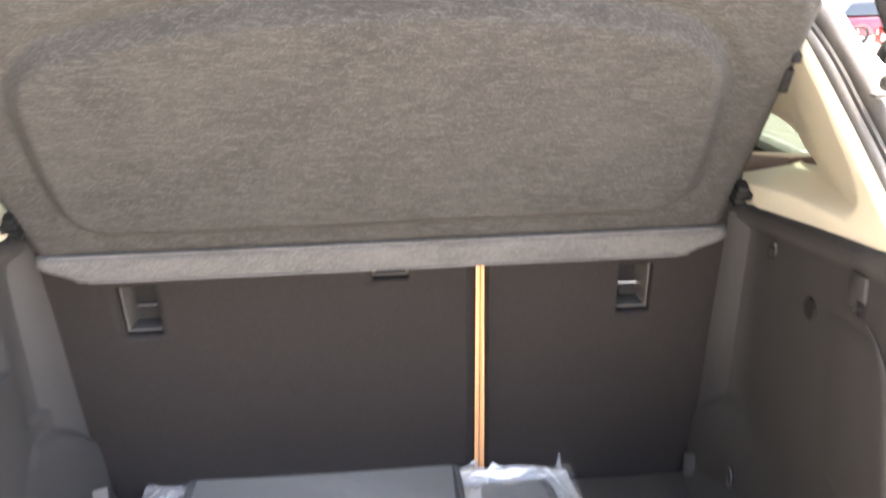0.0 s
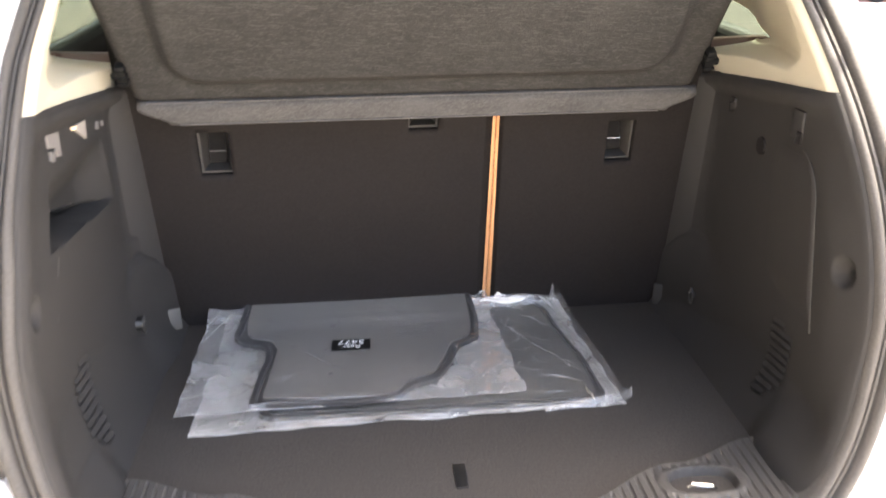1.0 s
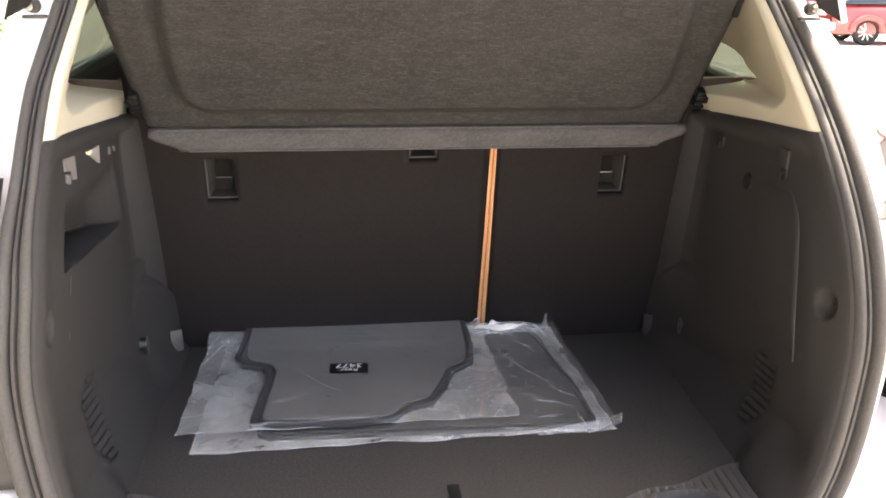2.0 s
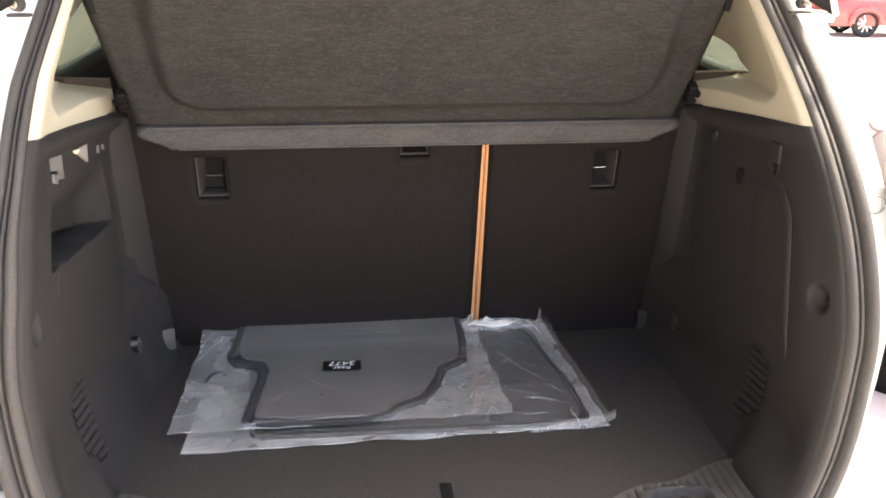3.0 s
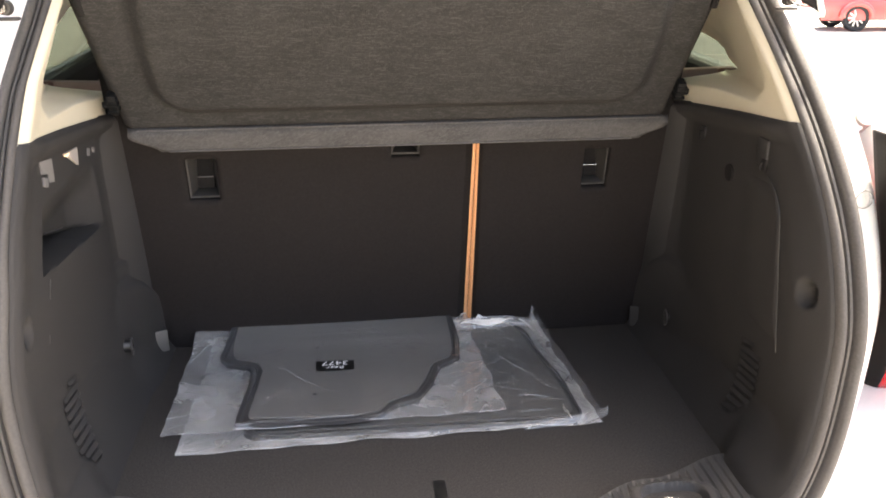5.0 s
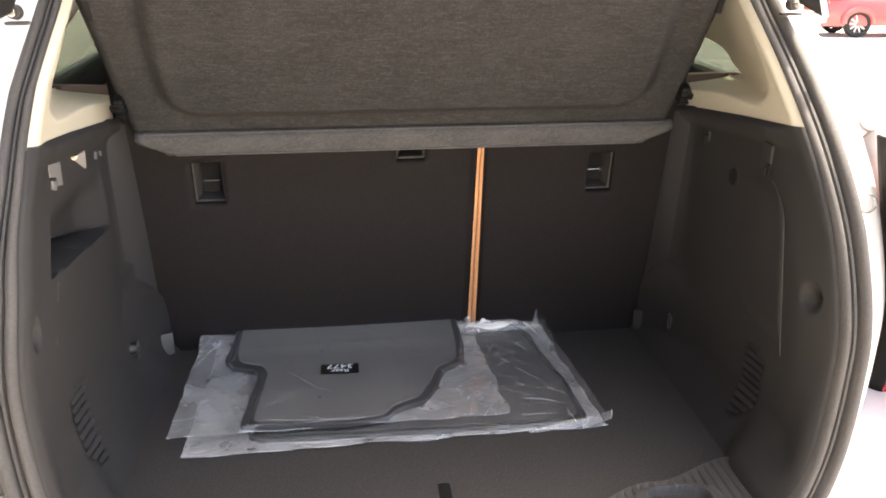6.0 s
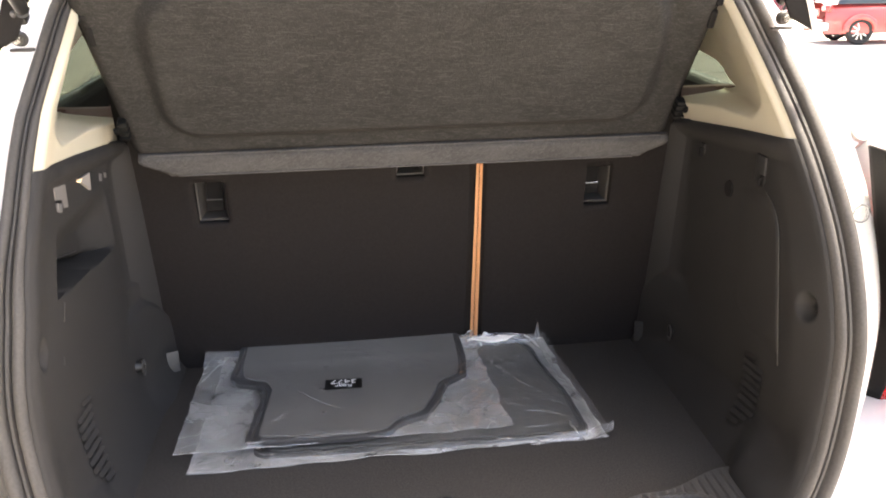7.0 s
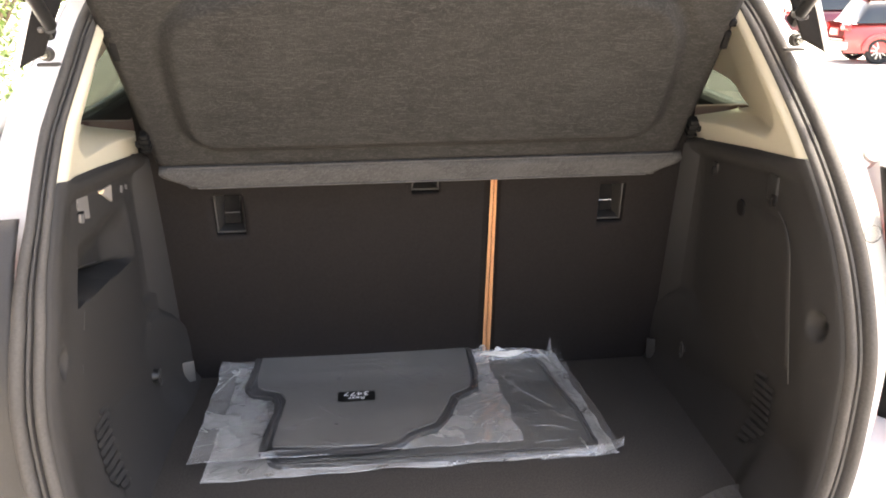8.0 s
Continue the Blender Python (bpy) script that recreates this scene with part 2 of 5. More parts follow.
M_INK = mat("label_white", (0.82, 0.82, 0.80), rough=0.6, var=0.03, bump=0.0)
M_GROUND = mat("pale_concrete", (0.38, 0.36, 0.33), rough=0.95, var=0.12, fine=60, coarse=0.5, bump=0.4)
# for the added wall that blocks light from the west
M_SHADE_WALL = mat("shade_wall_finish", (0.06, 0.056, 0.052), rough=0.95, var=0.15, fine=30, coarse=0.7, bump=0.3)
M_GLASS = glass("tinted_glass", (0.060, 0.074, 0.062))
M_RED = mat("red_paint", (0.48, 0.07, 0.065), rough=0.3, var=0.03, bump=0.0, coat=0.7)
M_MAROON = mat("maroon_paint", (0.12, 0.018, 0.03), rough=0.3, var=0.03, bump=0.0, coat=0.7)
M_SILVER = mat("silver_paint", (0.55, 0.54, 0.52), rough=0.35, metal=0.5, var=0.04, bump=0.0, coat=0.5)
M_LENS = mat("red_lens", (0.62, 0.012, 0.012), rough=0.15, var=0.05, bump=0.0, coat=1.0)
M_CLEAR_LENS = mat("clear_lens", (0.62, 0.60, 0.58), rough=0.12, var=0.1, fine=60, bump=0.0, coat=1.0)
M_TYRE = mat("tyre_rubber", (0.02, 0.02, 0.02), rough=0.85, var=0.2, fine=120, bump=0.4)
M_ALLOY = mat("alloy", (0.55, 0.55, 0.55), rough=0.3, metal=0.9, var=0.05, bump=0.0)
M_DARKGLASS = mat("car_window", (0.015, 0.016, 0.016), rough=0.3, var=0.05, bump=0.0, coat=1.0)
M_LEAF = mat("leaves", (0.10, 0.16, 0.035), rough=0.55, var=0.4, fine=5, coarse=0.8, bump=0.0)
M_BARK = mat("bark", (0.12, 0.085, 0.06), rough=0.95, var=0.3, fine=40, bump=0.8)
M_TAPE = film("clear_tape", 0.3, (0.55, 0.55, 0.53))
M_PLUG = mat("plug_plastic", (0.22, 0.21, 0.20), rough=0.55, var=0.05, bump=0.0)
M_LAMP = bpy.data.materials.new("cargo_lamp_glow")
M_LAMP.use_nodes = True
M_LAMP.node_tree.nodes["Principled BSDF"].inputs["Base Color"].default_value = (0.8, 0.7, 0.55, 1)
M_LAMP.node_tree.nodes["Principled BSDF"].inputs["Emission Color"].default_value = (1.0, 0.62, 0.32, 1)
M_LAMP.node_tree.nodes["Principled BSDF"].inputs["Emission Strength"].default_value = 0.12


# ---- mesh helpers ----
def base_of(ob):
    place = Vector()
    while ob is not None:
        place += ob.location
        ob = ob.parent
    return place


def thing(name, place, label, category, group="", kind=""):
    ob = new(name)
    ob.empty_display_size = 0.1
    ob.location = place
    return tagged(ob, label, category, group, kind)


def part(name, bm, material, parent=None, label="", smooth=True, angle=35, thick=0.0):
    """Links a bmesh, modelled in world metres, as one mesh under a thing or part."""
    if parent is not None:
        bmesh.ops.translate(bm, verts=bm.verts, vec=-base_of(parent))
    bmesh.ops.recalc_face_normals(bm, faces=bm.faces)
    me = bpy.data.meshes.new(name)
    bm.to_mesh(me)
    bm.free()
    if smooth:
        me.shade_smooth()
        me.set_sharp_from_angle(angle=radians(angle))
    me.materials.append(material)
    ob = new(name, me)
    ob.parent = parent
    if thick:
        so = ob.modifiers.new("thickness", "SOLIDIFY")
        so.thickness, so.offset = thick, -1
    if label:
        tagged(ob, label)
    return ob


def surf(fn, nu, nv, bm=None, keep=None):
    """A grid of quads over fn(u, v), u and v from 0 to 1."""
    bm = bm or bmesh.new()
    rows = [[bm.verts.new(fn(i / nu, j / nv)) for j in range(nv + 1)] for i in range(nu + 1)]
    for i in range(nu):
        for j in range(nv):
            if keep is None or keep((i + 0.5) / nu, (j + 0.5) / nv):
                bm.faces.new((rows[i][j], rows[i + 1][j], rows[i + 1][j + 1], rows[i][j + 1]))
    return bm


def box(size, m, bevel=0.0, bm=None, seg=2):
    bm = bm or bmesh.new()
    made = bmesh.ops.create_cube(bm, size=1, matrix=m @ Matrix.Diagonal((*size, 1)))
    if bevel:
        edges = {e for v in made["verts"] for e in v.link_edges}
        bmesh.ops.bevel(bm, geom=list(edges), offset=bevel, segments=seg, profile=0.5, affect="EDGES")
    return bm


def rod(a, b, r0, r1=None, seg=16, bm=None):
    bm = bm or bmesh.new()
    a, b = Vector(a), Vector(b)
    turn = (b - a).to_track_quat("Z", "Y").to_matrix().to_4x4()
    bmesh.ops.create_cone(bm, cap_ends=True, segments=seg, radius1=r0, radius2=r0 if r1 is None else r1, depth=(b - a).length, matrix=Matrix.Translation((a + b) / 2) @ turn)
    return bm


def tube(points, r, seg=8, bm=None):
    """A round bar along a line of points."""
    bm = bm or bmesh.new()
    pts = [Vector(p) for p in points]
    rings = []
    side = None
    for i, p in enumerate(pts):
        way = (pts[min(i + 1, len(pts) - 1)] - pts[max(i - 1, 0)]).normalized()
        side = way.orthogonal().normalized() if side is None else (side - way * side.dot(way)).normalized()
        up = way.cross(side)
        rings.append([bm.verts.new(p + r * (math.cos(a) * side + math.sin(a) * up)) for a in (2 * math.pi * k / seg for k in range(seg))])
    for a, b in zip(rings, rings[1:]):
        for k in range(seg):
            bm.faces.new((a[k], a[(k + 1) % seg], b[(k + 1) % seg], b[k]))
    bm.faces.new(rings[0][::-1])
    bm.faces.new(rings[-1])
    return bm


def plate(corners, x0, x1):
    """A thin plate on the left lining: corners as (y, z), from its back x0 to its face x1."""
    bm = bmesh.new()
    rings = [[bm.verts.new((x, y, z)) for y, z in corners] for x in (x0, x1)]
    n = len(corners)
    for k in range(n):
        bm.faces.new((rings[0][k], rings[0][(k + 1) % n], rings[1][(k + 1) % n], rings[1][k]))
    bm.faces.new(rings[1])
    bmesh.ops.recalc_face_normals(bm, faces=bm.faces)
    return bm


def lerp_list(v, xs, ys):
    return float(np.interp(v, xs, ys))


def smooth(a, b, v):
    t = min(1.0, max(0.0, (v - a) / (b - a)))
    return t * t * (3 - 2 * t)


def catmull(knots, steps):
    pts = []
    for i in range(len(knots) - 1):
        p = [Vector(knots[min(max(i + k, 0), len(knots) - 1)]) for k in (-1, 0, 1, 2)]
        for s in range(steps):
            t = s / steps
            pts.append(0.5 * (2 * p[1] + (p[2] - p[0]) * t + (2 * p[0] - 5 * p[1] + 4 * p[2] - p[3]) * t * t + (3 * p[1] - p[0] - 3 * p[2] + p[3]) * t**3))
    return pts + [Vector(knots[-1])]


def seat_y(z):
    return 0.070 - 0.195 * (z - 0.70)


# half of the opening's outer edge, from the middle of the sill up to the roof, as x, y, z
EDGE = catmull([(0, -0.672, 0.64), (0.24, -0.668, 0.64), (0.42, -0.655, 0.645), (0.50, -0.640, 0.668), (0.548, -0.625, 0.725), (0.580, -0.612, 0.805), (0.599, -0.597, 0.91),
                (0.604, -0.585, 1.0), (0.602, -0.542, 1.11), (0.593, -0.487, 1.202), (0.582, -0.407, 1.293), (0.564, -0.302, 1.395), (0.547, -0.185, 1.488), (0.48, -0.12, 1.585),
                (0.37, -0.09, 1.635), (0.20, -0.075, 1.655), (0, -0.07, 1.66)], 8)


def lean_in(z):
    """How much nearer to the middle the left side of the opening stands."""
    return lerp_list(z, (0.66, 0.80, 0.90, 1.08, 1.21, 1.32), (0.0, 0.010, 0.014, 0.021, 0.012, 0.0))


LOOP = EDGE + [Vector((-p.x + lean_in(p.z), p.y, p.z)) for p in EDGE[-2:0:-1]]
SIDE = [p for p in EDGE if 0.68 < p.z < 1.62 and p.x > 0.4]
SIDE_Z, SIDE_X, SIDE_Y = [p.z for p in SIDE], [p.x for p in SIDE], [p.y for p in SIDE]


def edge_x(z):
    return lerp_list(z, SIDE_Z, SIDE_X)


def edge_y(z):
    return lerp_list(z, SIDE_Z, SIDE_Y)


def sweep_ring(profile, slim=False):
    """A profile of (inward, rearward) steps swept round the opening; slim narrows it up the pillars."""
    bm = bmesh.new()
    n = len(LOOP)
    rings = []
    for i, p in enumerate(LOOP):
        way = LOOP[(i + 1) % n] - LOOP[i - 1]
        inward = Vector((-way.z, 0, way.x)).normalized()
        k = lerp_list(p.z, (1.20, 1.27, 1.34, 1.40, 1.46), (0.58, 0.62, 0.55, 0.42, 0.38)) if slim else 1.0
        # the left weatherstrip is pressed narrower up the pillar
        thin = 0.30 * smooth(1.05, 1.24, p.z) * smooth(1.56, 1.48, p.z) if p.x < 0 else 0.0
        if slim and p.x > 0:
            k = max(k, 0.80 * smooth(1.30, 1.26, p.z) * smooth(1.205, 1.225, p.z))
        rings.append([bm.verts.new(p + inward * ((a * k if a < 0 else a) + thin * (0.046 - max(a, 0.0))) + Vector((0, -b, 0))) for a, b in profile])
    for i in range(n):
        a, b = rings[i], rings[(i + 1) % n]
        for k in range(len(profile) - 1):
            bm.faces.new((a[k], b[k], b[k + 1], a[k + 1]))
    return bm


# ---- the ground ----
FALL = 0.042
bm = bmesh.new()
bmesh.ops.create_grid(bm, x_segments=8, y_segments=8, size=600, matrix=Matrix.Rotation(-math.atan(FALL), 4, "X"))
ground = part("ground", bm, M_GROUND, smooth=False)
tagged(ground, "pale sunlit concrete of a car park", "ground", kind="structure")
# an unseen dark wall, added west of the car to keep light off the right lining
shade_wall = part("west_shade_wall", box((0.3, 11.0, 7.0), pose(-3.0, -4.7, 3.3)), M_SHADE_WALL, smooth=False)
tagged(shade_wall, "plain dark wall added out of view to block light from the west", "wall", kind="structure")

# ---- the white car ----
suv = thing("suv", (0, 0, 0), "white car with its tailgate raised and luggage space open", "car")

part("boot_seal", sweep_ring([(-0.002, -0.03), (0.0, 0.002), (0.004, 0.0085), (0.010, 0.0105), (0.0155, 0.0085), (0.0180, 0.0), (0.0195, -0.006), (0.0225, 0.001), (0.0265, 0.0012), (0.0292, -0.007), (0.0312, 0.002), (0.036, 0.0062), (0.040, 0.0052), (0.0435, 0.001), (0.0455, -0.008), (0.046, -0.03)]),
     M_RUBBER, suv, "dark rubber double-lip weatherstrip", angle=60)

# painted jamb round the opening: gutter, rear face, then the side of the body
part("jamb", sweep_ring([(0.004, -0.03), (-0.004, -0.035), (-0.007, -0.055), (-0.012, -0.066), (-0.03, -0.068), (-0.07, -0.07), (-0.105, -0.075), (-0.13, -0.09), (-0.155, -0.13), (-0.17, -0.2), (-0.18, -0.32)], True),
     M_PAINT, suv, "white painted body round the opening", angle=50)


def wall_x(y, z):
    """Inner face of the boot's side lining (right side)."""
    x = 0.536 - 0.006 * smooth(-0.5, -0.1, y)
    arch = smooth(0.90, 0.80, z) * smooth(-0.28, -0.10, y)
    foot = smooth(0.81, 0.70, z) * smooth(-0.405, -0.475, y)
    return x - 0.013 * arch - 0.060 * foot


def top_z(y):
    return lerp_list(y, (-0.62, -0.455, -0.30, -0.12, 0.0), (1.262, 1.252, 1.236, 1.216, 1.20))


def lining(side, u, v):
    """Side lining, u from the seal forward to the seat, v from the floor up."""
    reach = (0.0, 0.05, 0.12, 0.20, 0.86, 1.0)
    z = 0.685 + (1.25 - 0.685) * v
    for _ in range(3):
        y0 = edge_y(z) + 0.004
        y = lerp_list(u, reach, (y0, y0 + 0.004, y0 + 0.020, y0 + 0.07, -0.080, seat_y(z) + 0.012))
        z = 0.685 + (top_z(y) - 0.685) * v
    e = edge_x(z) - 0.046 - (lean_in(z) if side < 0 else 0.0)
    corner = 0.494 if z > 0.86 else 0.494 - 0.004 * smooth(0.86, 0.78, z)
    x = lerp_list(u, reach, (e, e - 0.006, e - 0.012, wall_x(y, z) - 0.004, wall_x(y, z), corner))
    x = min(x, e)
    # rolled shoulder under the pale trim
    near_top = top_z(y) - z
    x -= 0.012 * smooth(0.038, 0.015, near_top) * smooth(0.10, 0.25, u) * smooth(1.0, 0.85, u)
    x += 0.010 * smooth(0.008, 0.0, near_top) * smooth(0.10, 0.25, u)
    return Vector((side * x, y, z))


def relief(side, y, z):
    """How far the lining stands back at a place: the open pocket, the edge of the inner panel, the dimple."""
    d = math.hypot(y + 0.530, (z - 1.020) * 0.92)
    x = 0.017 * smooth(0.0225, 0.0075, d)
    arch = lerp_list(y, (-0.16, -0.10, -0.05, -0.01, 0.03, 0.07), (0.860, 0.900, 0.898, 0.875, 0.835, 0.78))
    x -= (0.012 if side < 0 else 0.006) * smooth(arch + 0.008, arch - 0.014, z) * smooth(-0.16, -0.06, y)
    if side < 0:
        rear, fore = -0.375 + 0.445 * (z - 1.199), -0.118 - 0.24 * max(0.0, z - 1.034)
        lip = 1.064 - 0.095 * (y + 0.436)
        deep = lip + 0.002 + 0.018 * min(1.8, max(0.0, (-0.20 - y) / 0.10))
        hollow = smooth(rear - 0.004, rear + 0.006, y) * smooth(fore + 0.006, fore - 0.004, y) * smooth(lip - 0.003, lip + 0.004, z)
        x += hollow * (0.040 * smooth(1.158, 1.085, z) * smooth(-0.115, -0.20, y) + 0.050 * smooth(deep + 0.006, deep - 0.006, z) * smooth(-0.145, -0.20, y))
        x += 0.0045 * smooth(-0.1115, -0.1055, y) * smooth(0.930, 0.945, z) * smooth(1.19, 1.15, z)
    return x


def soft_lining(side, u, v):
    """The lining with its plan line rounded off, and its recesses."""
    d = 0.028 * smooth(0.0, 0.06, u) * smooth(1.0, 0.94, u)
    p = (lining(side, u, v) * 2 + lining(side, u - d, v) + lining(side, u + d, v) + lining(side, u - d / 2, v) + lining(side, u + d / 2, v)) / 6
    p.x += side * relief(side, p.y, p.z)
    return p


def side_at(side, y, z, off=0.0):
    """The place on the lining at y and z, moved into the boot by off."""
    a, b = 0.0, 1.0
    for _ in range(13):
        u = (a + b) / 2
        v = (z - 0.685) / (top_z(y) - 0.685)
        p = soft_lining(side, u, v)
        if p.y < y:
            a = u
        else:
            b = u
    return Vector((p.x - side * off, y, z))


for side in (-1, 1):
    lin = part("side_lining", surf(lambda u, v: soft_lining(side, u ** 1.15, v), 230, 170), M_TRIM, suv, "dark grey grained plastic side lining", angle=60)
    at = side_at(side, -0.530, 1.020, 0.001)
    ring = [at + Vector((0, 0.0062 * math.cos(a), 0.0062 * math.sin(a))) for a in np.linspace(0, 2 * math.pi, 20)]
    part("fixing", rod(at + Vector((side * 0.003, 0, 0)), at, 0.0055, 0.005, 20), M_BLACK, lin, "round fixing in a dimple")
    part("fixing_ring", tube(ring, 0.0009, 6), M_TRIM_EDGE, lin)
    # louvred vent on the lining: black strips paint the slots' shade, with a small bright rib end each
    for k in range(10):
        z, y0 = 0.873 - 0.0138 * k, -0.380 - (0.0021 if side < 0 else -0.0006) * k
        y1 = y0 - lerp_list(k, (0, 1, 7, 9), (0.040, 0.066, 0.062, 0.034))
        slat = part("vent_slat", surf(lambda u, v: side_at(side, y0 + (y1 - y0) * u, z + 0.006 * u + 0.0062 * v, 0.0008 + 0.0030 * (1 - v)), 8, 2), M_TRIM, lin)
        part("slat_gap", surf(lambda u, v: side_at(side, y0 + (y1 - y0) * u, z + 0.006 * u - 0.0062 + 0.0060 * v, 0.0007), 8, 1), M_BLACK, slat)
        # rib ends coloured paler on the left, where more light falls
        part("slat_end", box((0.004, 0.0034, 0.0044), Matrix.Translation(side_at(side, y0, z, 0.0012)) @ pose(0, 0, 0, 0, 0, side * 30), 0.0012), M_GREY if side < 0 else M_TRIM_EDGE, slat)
    # tie-down eye near the floor
    ty, tz = (-0.140, 0.803) if side < 0 else (-0.104, 0.787)
    tie = part("tie_down", rod((side * 0.522, ty, tz), (side * (0.5085 if side < 0 else 0.513), ty, tz), 0.014 if side < 0 else 0.009, 0.010 if side < 0 else 0.007), M_BLACK, lin, "black tie-down eye")
    part("loop", tube([(side * 0.507, ty + 0.008 * math.cos(a), tz - 0.002 + 0.016 * math.sin(a)) for a in np.linspace(-0.4, math.pi * 2 - 0.6, 16)], 0.0018), M_TRIM_EDGE, tie, "small dark steel loop")
    part("glint", box((0.0015, 0.0015, 0.007), pose(side * 0.506, ty + 0.005, tz - 0.001), 0.0006), M_CHROME, tie)
    # catch plate at the foot of the seat; the right one's shade is in its darker plastic
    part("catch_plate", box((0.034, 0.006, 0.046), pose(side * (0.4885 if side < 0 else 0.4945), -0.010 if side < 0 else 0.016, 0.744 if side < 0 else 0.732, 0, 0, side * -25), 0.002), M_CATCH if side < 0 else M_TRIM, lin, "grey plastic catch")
    # bag hooks under the shoulder; paler plastic on the lit left, darker on the shaded right
    if side < 0:
        hook = part("hook_plate", plate([(-0.384, 1.211), (-0.334, 1.203), (-0.336, 1.169), (-0.355, 1.173), (-0.357, 1.186), (-0.384, 1.193)], -0.534, -0.5295), M_HOOK, lin, "hook plate, paler plastic on the better lit side", smooth=False)
        # no hollow here: a black plate paints the recess's shade
        part("hook_recess", plate([(-0.386, 1.191), (-0.358, 1.185), (-0.358, 1.172), (-0.386, 1.176)], -0.533, -0.5305), M_BLACK, hook, smooth=False)
        part("hook", plate([(-0.382, 1.188), (-0.367, 1.183), (-0.371, 1.171), (-0.385, 1.176)], -0.534, -0.5275), M_HOOK, hook, smooth=False)
        small = part("small_hook", plate([(-0.158, 1.174), (-0.146, 1.171), (-0.150, 1.159), (-0.163, 1.163)], -0.536, -0.5280), M_HOOK, lin, smooth=False)
        part("finger", plate([(-0.131, 1.169), (-0.117, 1.165), (-0.120, 1.157), (-0.131, 1.161)], -0.536, -0.5285), M_HOOK, small, smooth=False)
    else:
        hook = part("hook_plate", box((0.006, 0.034, 0.044), pose(0.5295, -0.368, 1.188), 0.003), M_POST, lin, "hook plate, darker plastic on the shaded side")
        # black block in place of the recess's shade
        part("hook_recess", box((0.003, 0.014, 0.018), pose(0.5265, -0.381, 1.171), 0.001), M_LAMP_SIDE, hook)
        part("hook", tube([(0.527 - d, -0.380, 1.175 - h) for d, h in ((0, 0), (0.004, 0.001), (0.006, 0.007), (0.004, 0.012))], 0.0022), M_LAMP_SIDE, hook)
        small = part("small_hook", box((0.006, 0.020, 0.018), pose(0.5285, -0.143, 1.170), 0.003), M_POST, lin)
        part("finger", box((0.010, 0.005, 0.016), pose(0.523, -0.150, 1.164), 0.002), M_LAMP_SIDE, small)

lin_left = [o for o in suv.children if o.name.startswith("side_lining")][0]
lin_right = [o for o in suv.children if o.name.startswith("side_lining")][1]
lamp = part("lamp_housing", plate([(-0.288, 1.198), (-0.219, 1.193), (-0.224, 1.161), (-0.289, 1.171)], -0.534, -0.5305), M_TRIM_EDGE, lin_left, "small cargo lamp set in the lining", smooth=False)
# the light on the lamp's facet is put into a paler plastic
part("lamp_lit_facet", plate([(-0.282, 1.196), (-0.219, 1.191), (-0.225, 1.164)], -0.534, -0.5260), M_LIT_FACET, lamp, "three-cornered lit facet of the lamp, in paler plastic", smooth=False)
part("lamp_lens", plate([(-0.280, 1.196), (-0.262, 1.1935), (-0.275, 1.190)], -0.532, -0.5250), M_LAMP, lamp, "warm lit lamp lens", smooth=False)
# two highlights on the moulded seam, put in as thin paler beads
for za, zb in ((1.024, 1.048), (0.969, 0.979)):
    seam = [side_at(-1, -0.4145 - 0.55 * (1.048 - z), z, 0.0002) for z in np.linspace(za, zb, 6)]
    part("seam_highlight", tube(seam, 0.0006, 6), M_TRIM_EDGE, lin_left, "short highlight on the moulded seam below the pocket")
# the ledge's highlight, put in as a thin paler bead
ledge = [side_at(-1, y, 1.064 - 0.095 * (y + 0.436) + 0.013 + 0.13 * (-0.20 - y), 0.0005) for y in np.linspace(-0.33, -0.215, 12)]
part("ledge_highlight", tube(ledge, 0.0013, 6), M_TRIM_EDGE, lin_left, "highlight above the pocket's slot, a bead of paler plastic")
part("hole_cover", rod((0.538, -0.262, 1.126), (0.527, -0.262, 1.126), 0.017, 0.014), M_LAMP_SIDE, lin_right, "round black hole")


def cover_edge(z):
    """Rear edge of the access panel: upright below, turning forward in a round corner above."""
    return -0.4845 + 0.21 * (z - 0.92) + 0.062 * (1 - math.sqrt(max(0.0, 1 - (max(0.0, z - 1.098) / 0.0625) ** 2)))


def cover(u, v):
    """Access panel, a plate lying on the right lining."""
    z = 0.80 + 0.360 * v
    y = cover_edge(z) + (-0.13 - cover_edge(z)) * u
    return side_at(1, y, z, 0.0022 - 0.006 * smooth(0.25, 0.6, u) - 0.006 * smooth(0.42, 0.25, v) - 0.006 * smooth(0.93, 0.985, v))


part("access_panel", surf(cover, 24, 44), M_TRIM, lin_right, "removable cover with a rounded corner", thick=0.001)
rim = [side_at(1, cover_edge(z) - 0.0004, z, 0.0026) for z in np.linspace(0.905, 1.1568, 60)]
part("panel_edge", tube(rim, 0.0010, 6), M_TRIM_EDGE, lin_right, "pale edge of the cover")

def post(side, u, v):
    """Smooth upright between the lining and the seat back."""
    low = 0.76
    z = low + (1.195 - low) * v
    y0, y1 = -0.078 + 0.02 * (1 - v), seat_y(z) + 0.004
    x0, x1 = wall_x(-0.09, 1.0) + 0.001, 0.4905
    bow = 0.004 * math.sin(math.pi * u)
    return Vector((side * (x0 + (x1 - x0) * u - bow), y0 + (y1 - y0) * u - bow * 0.3, z))


for side in (-1, 1):
    part("seat_side_post", surf(lambda u, v: post(side, u, v), 10, 30), M_POST, suv, "smooth dark grey upright beside the seat back")

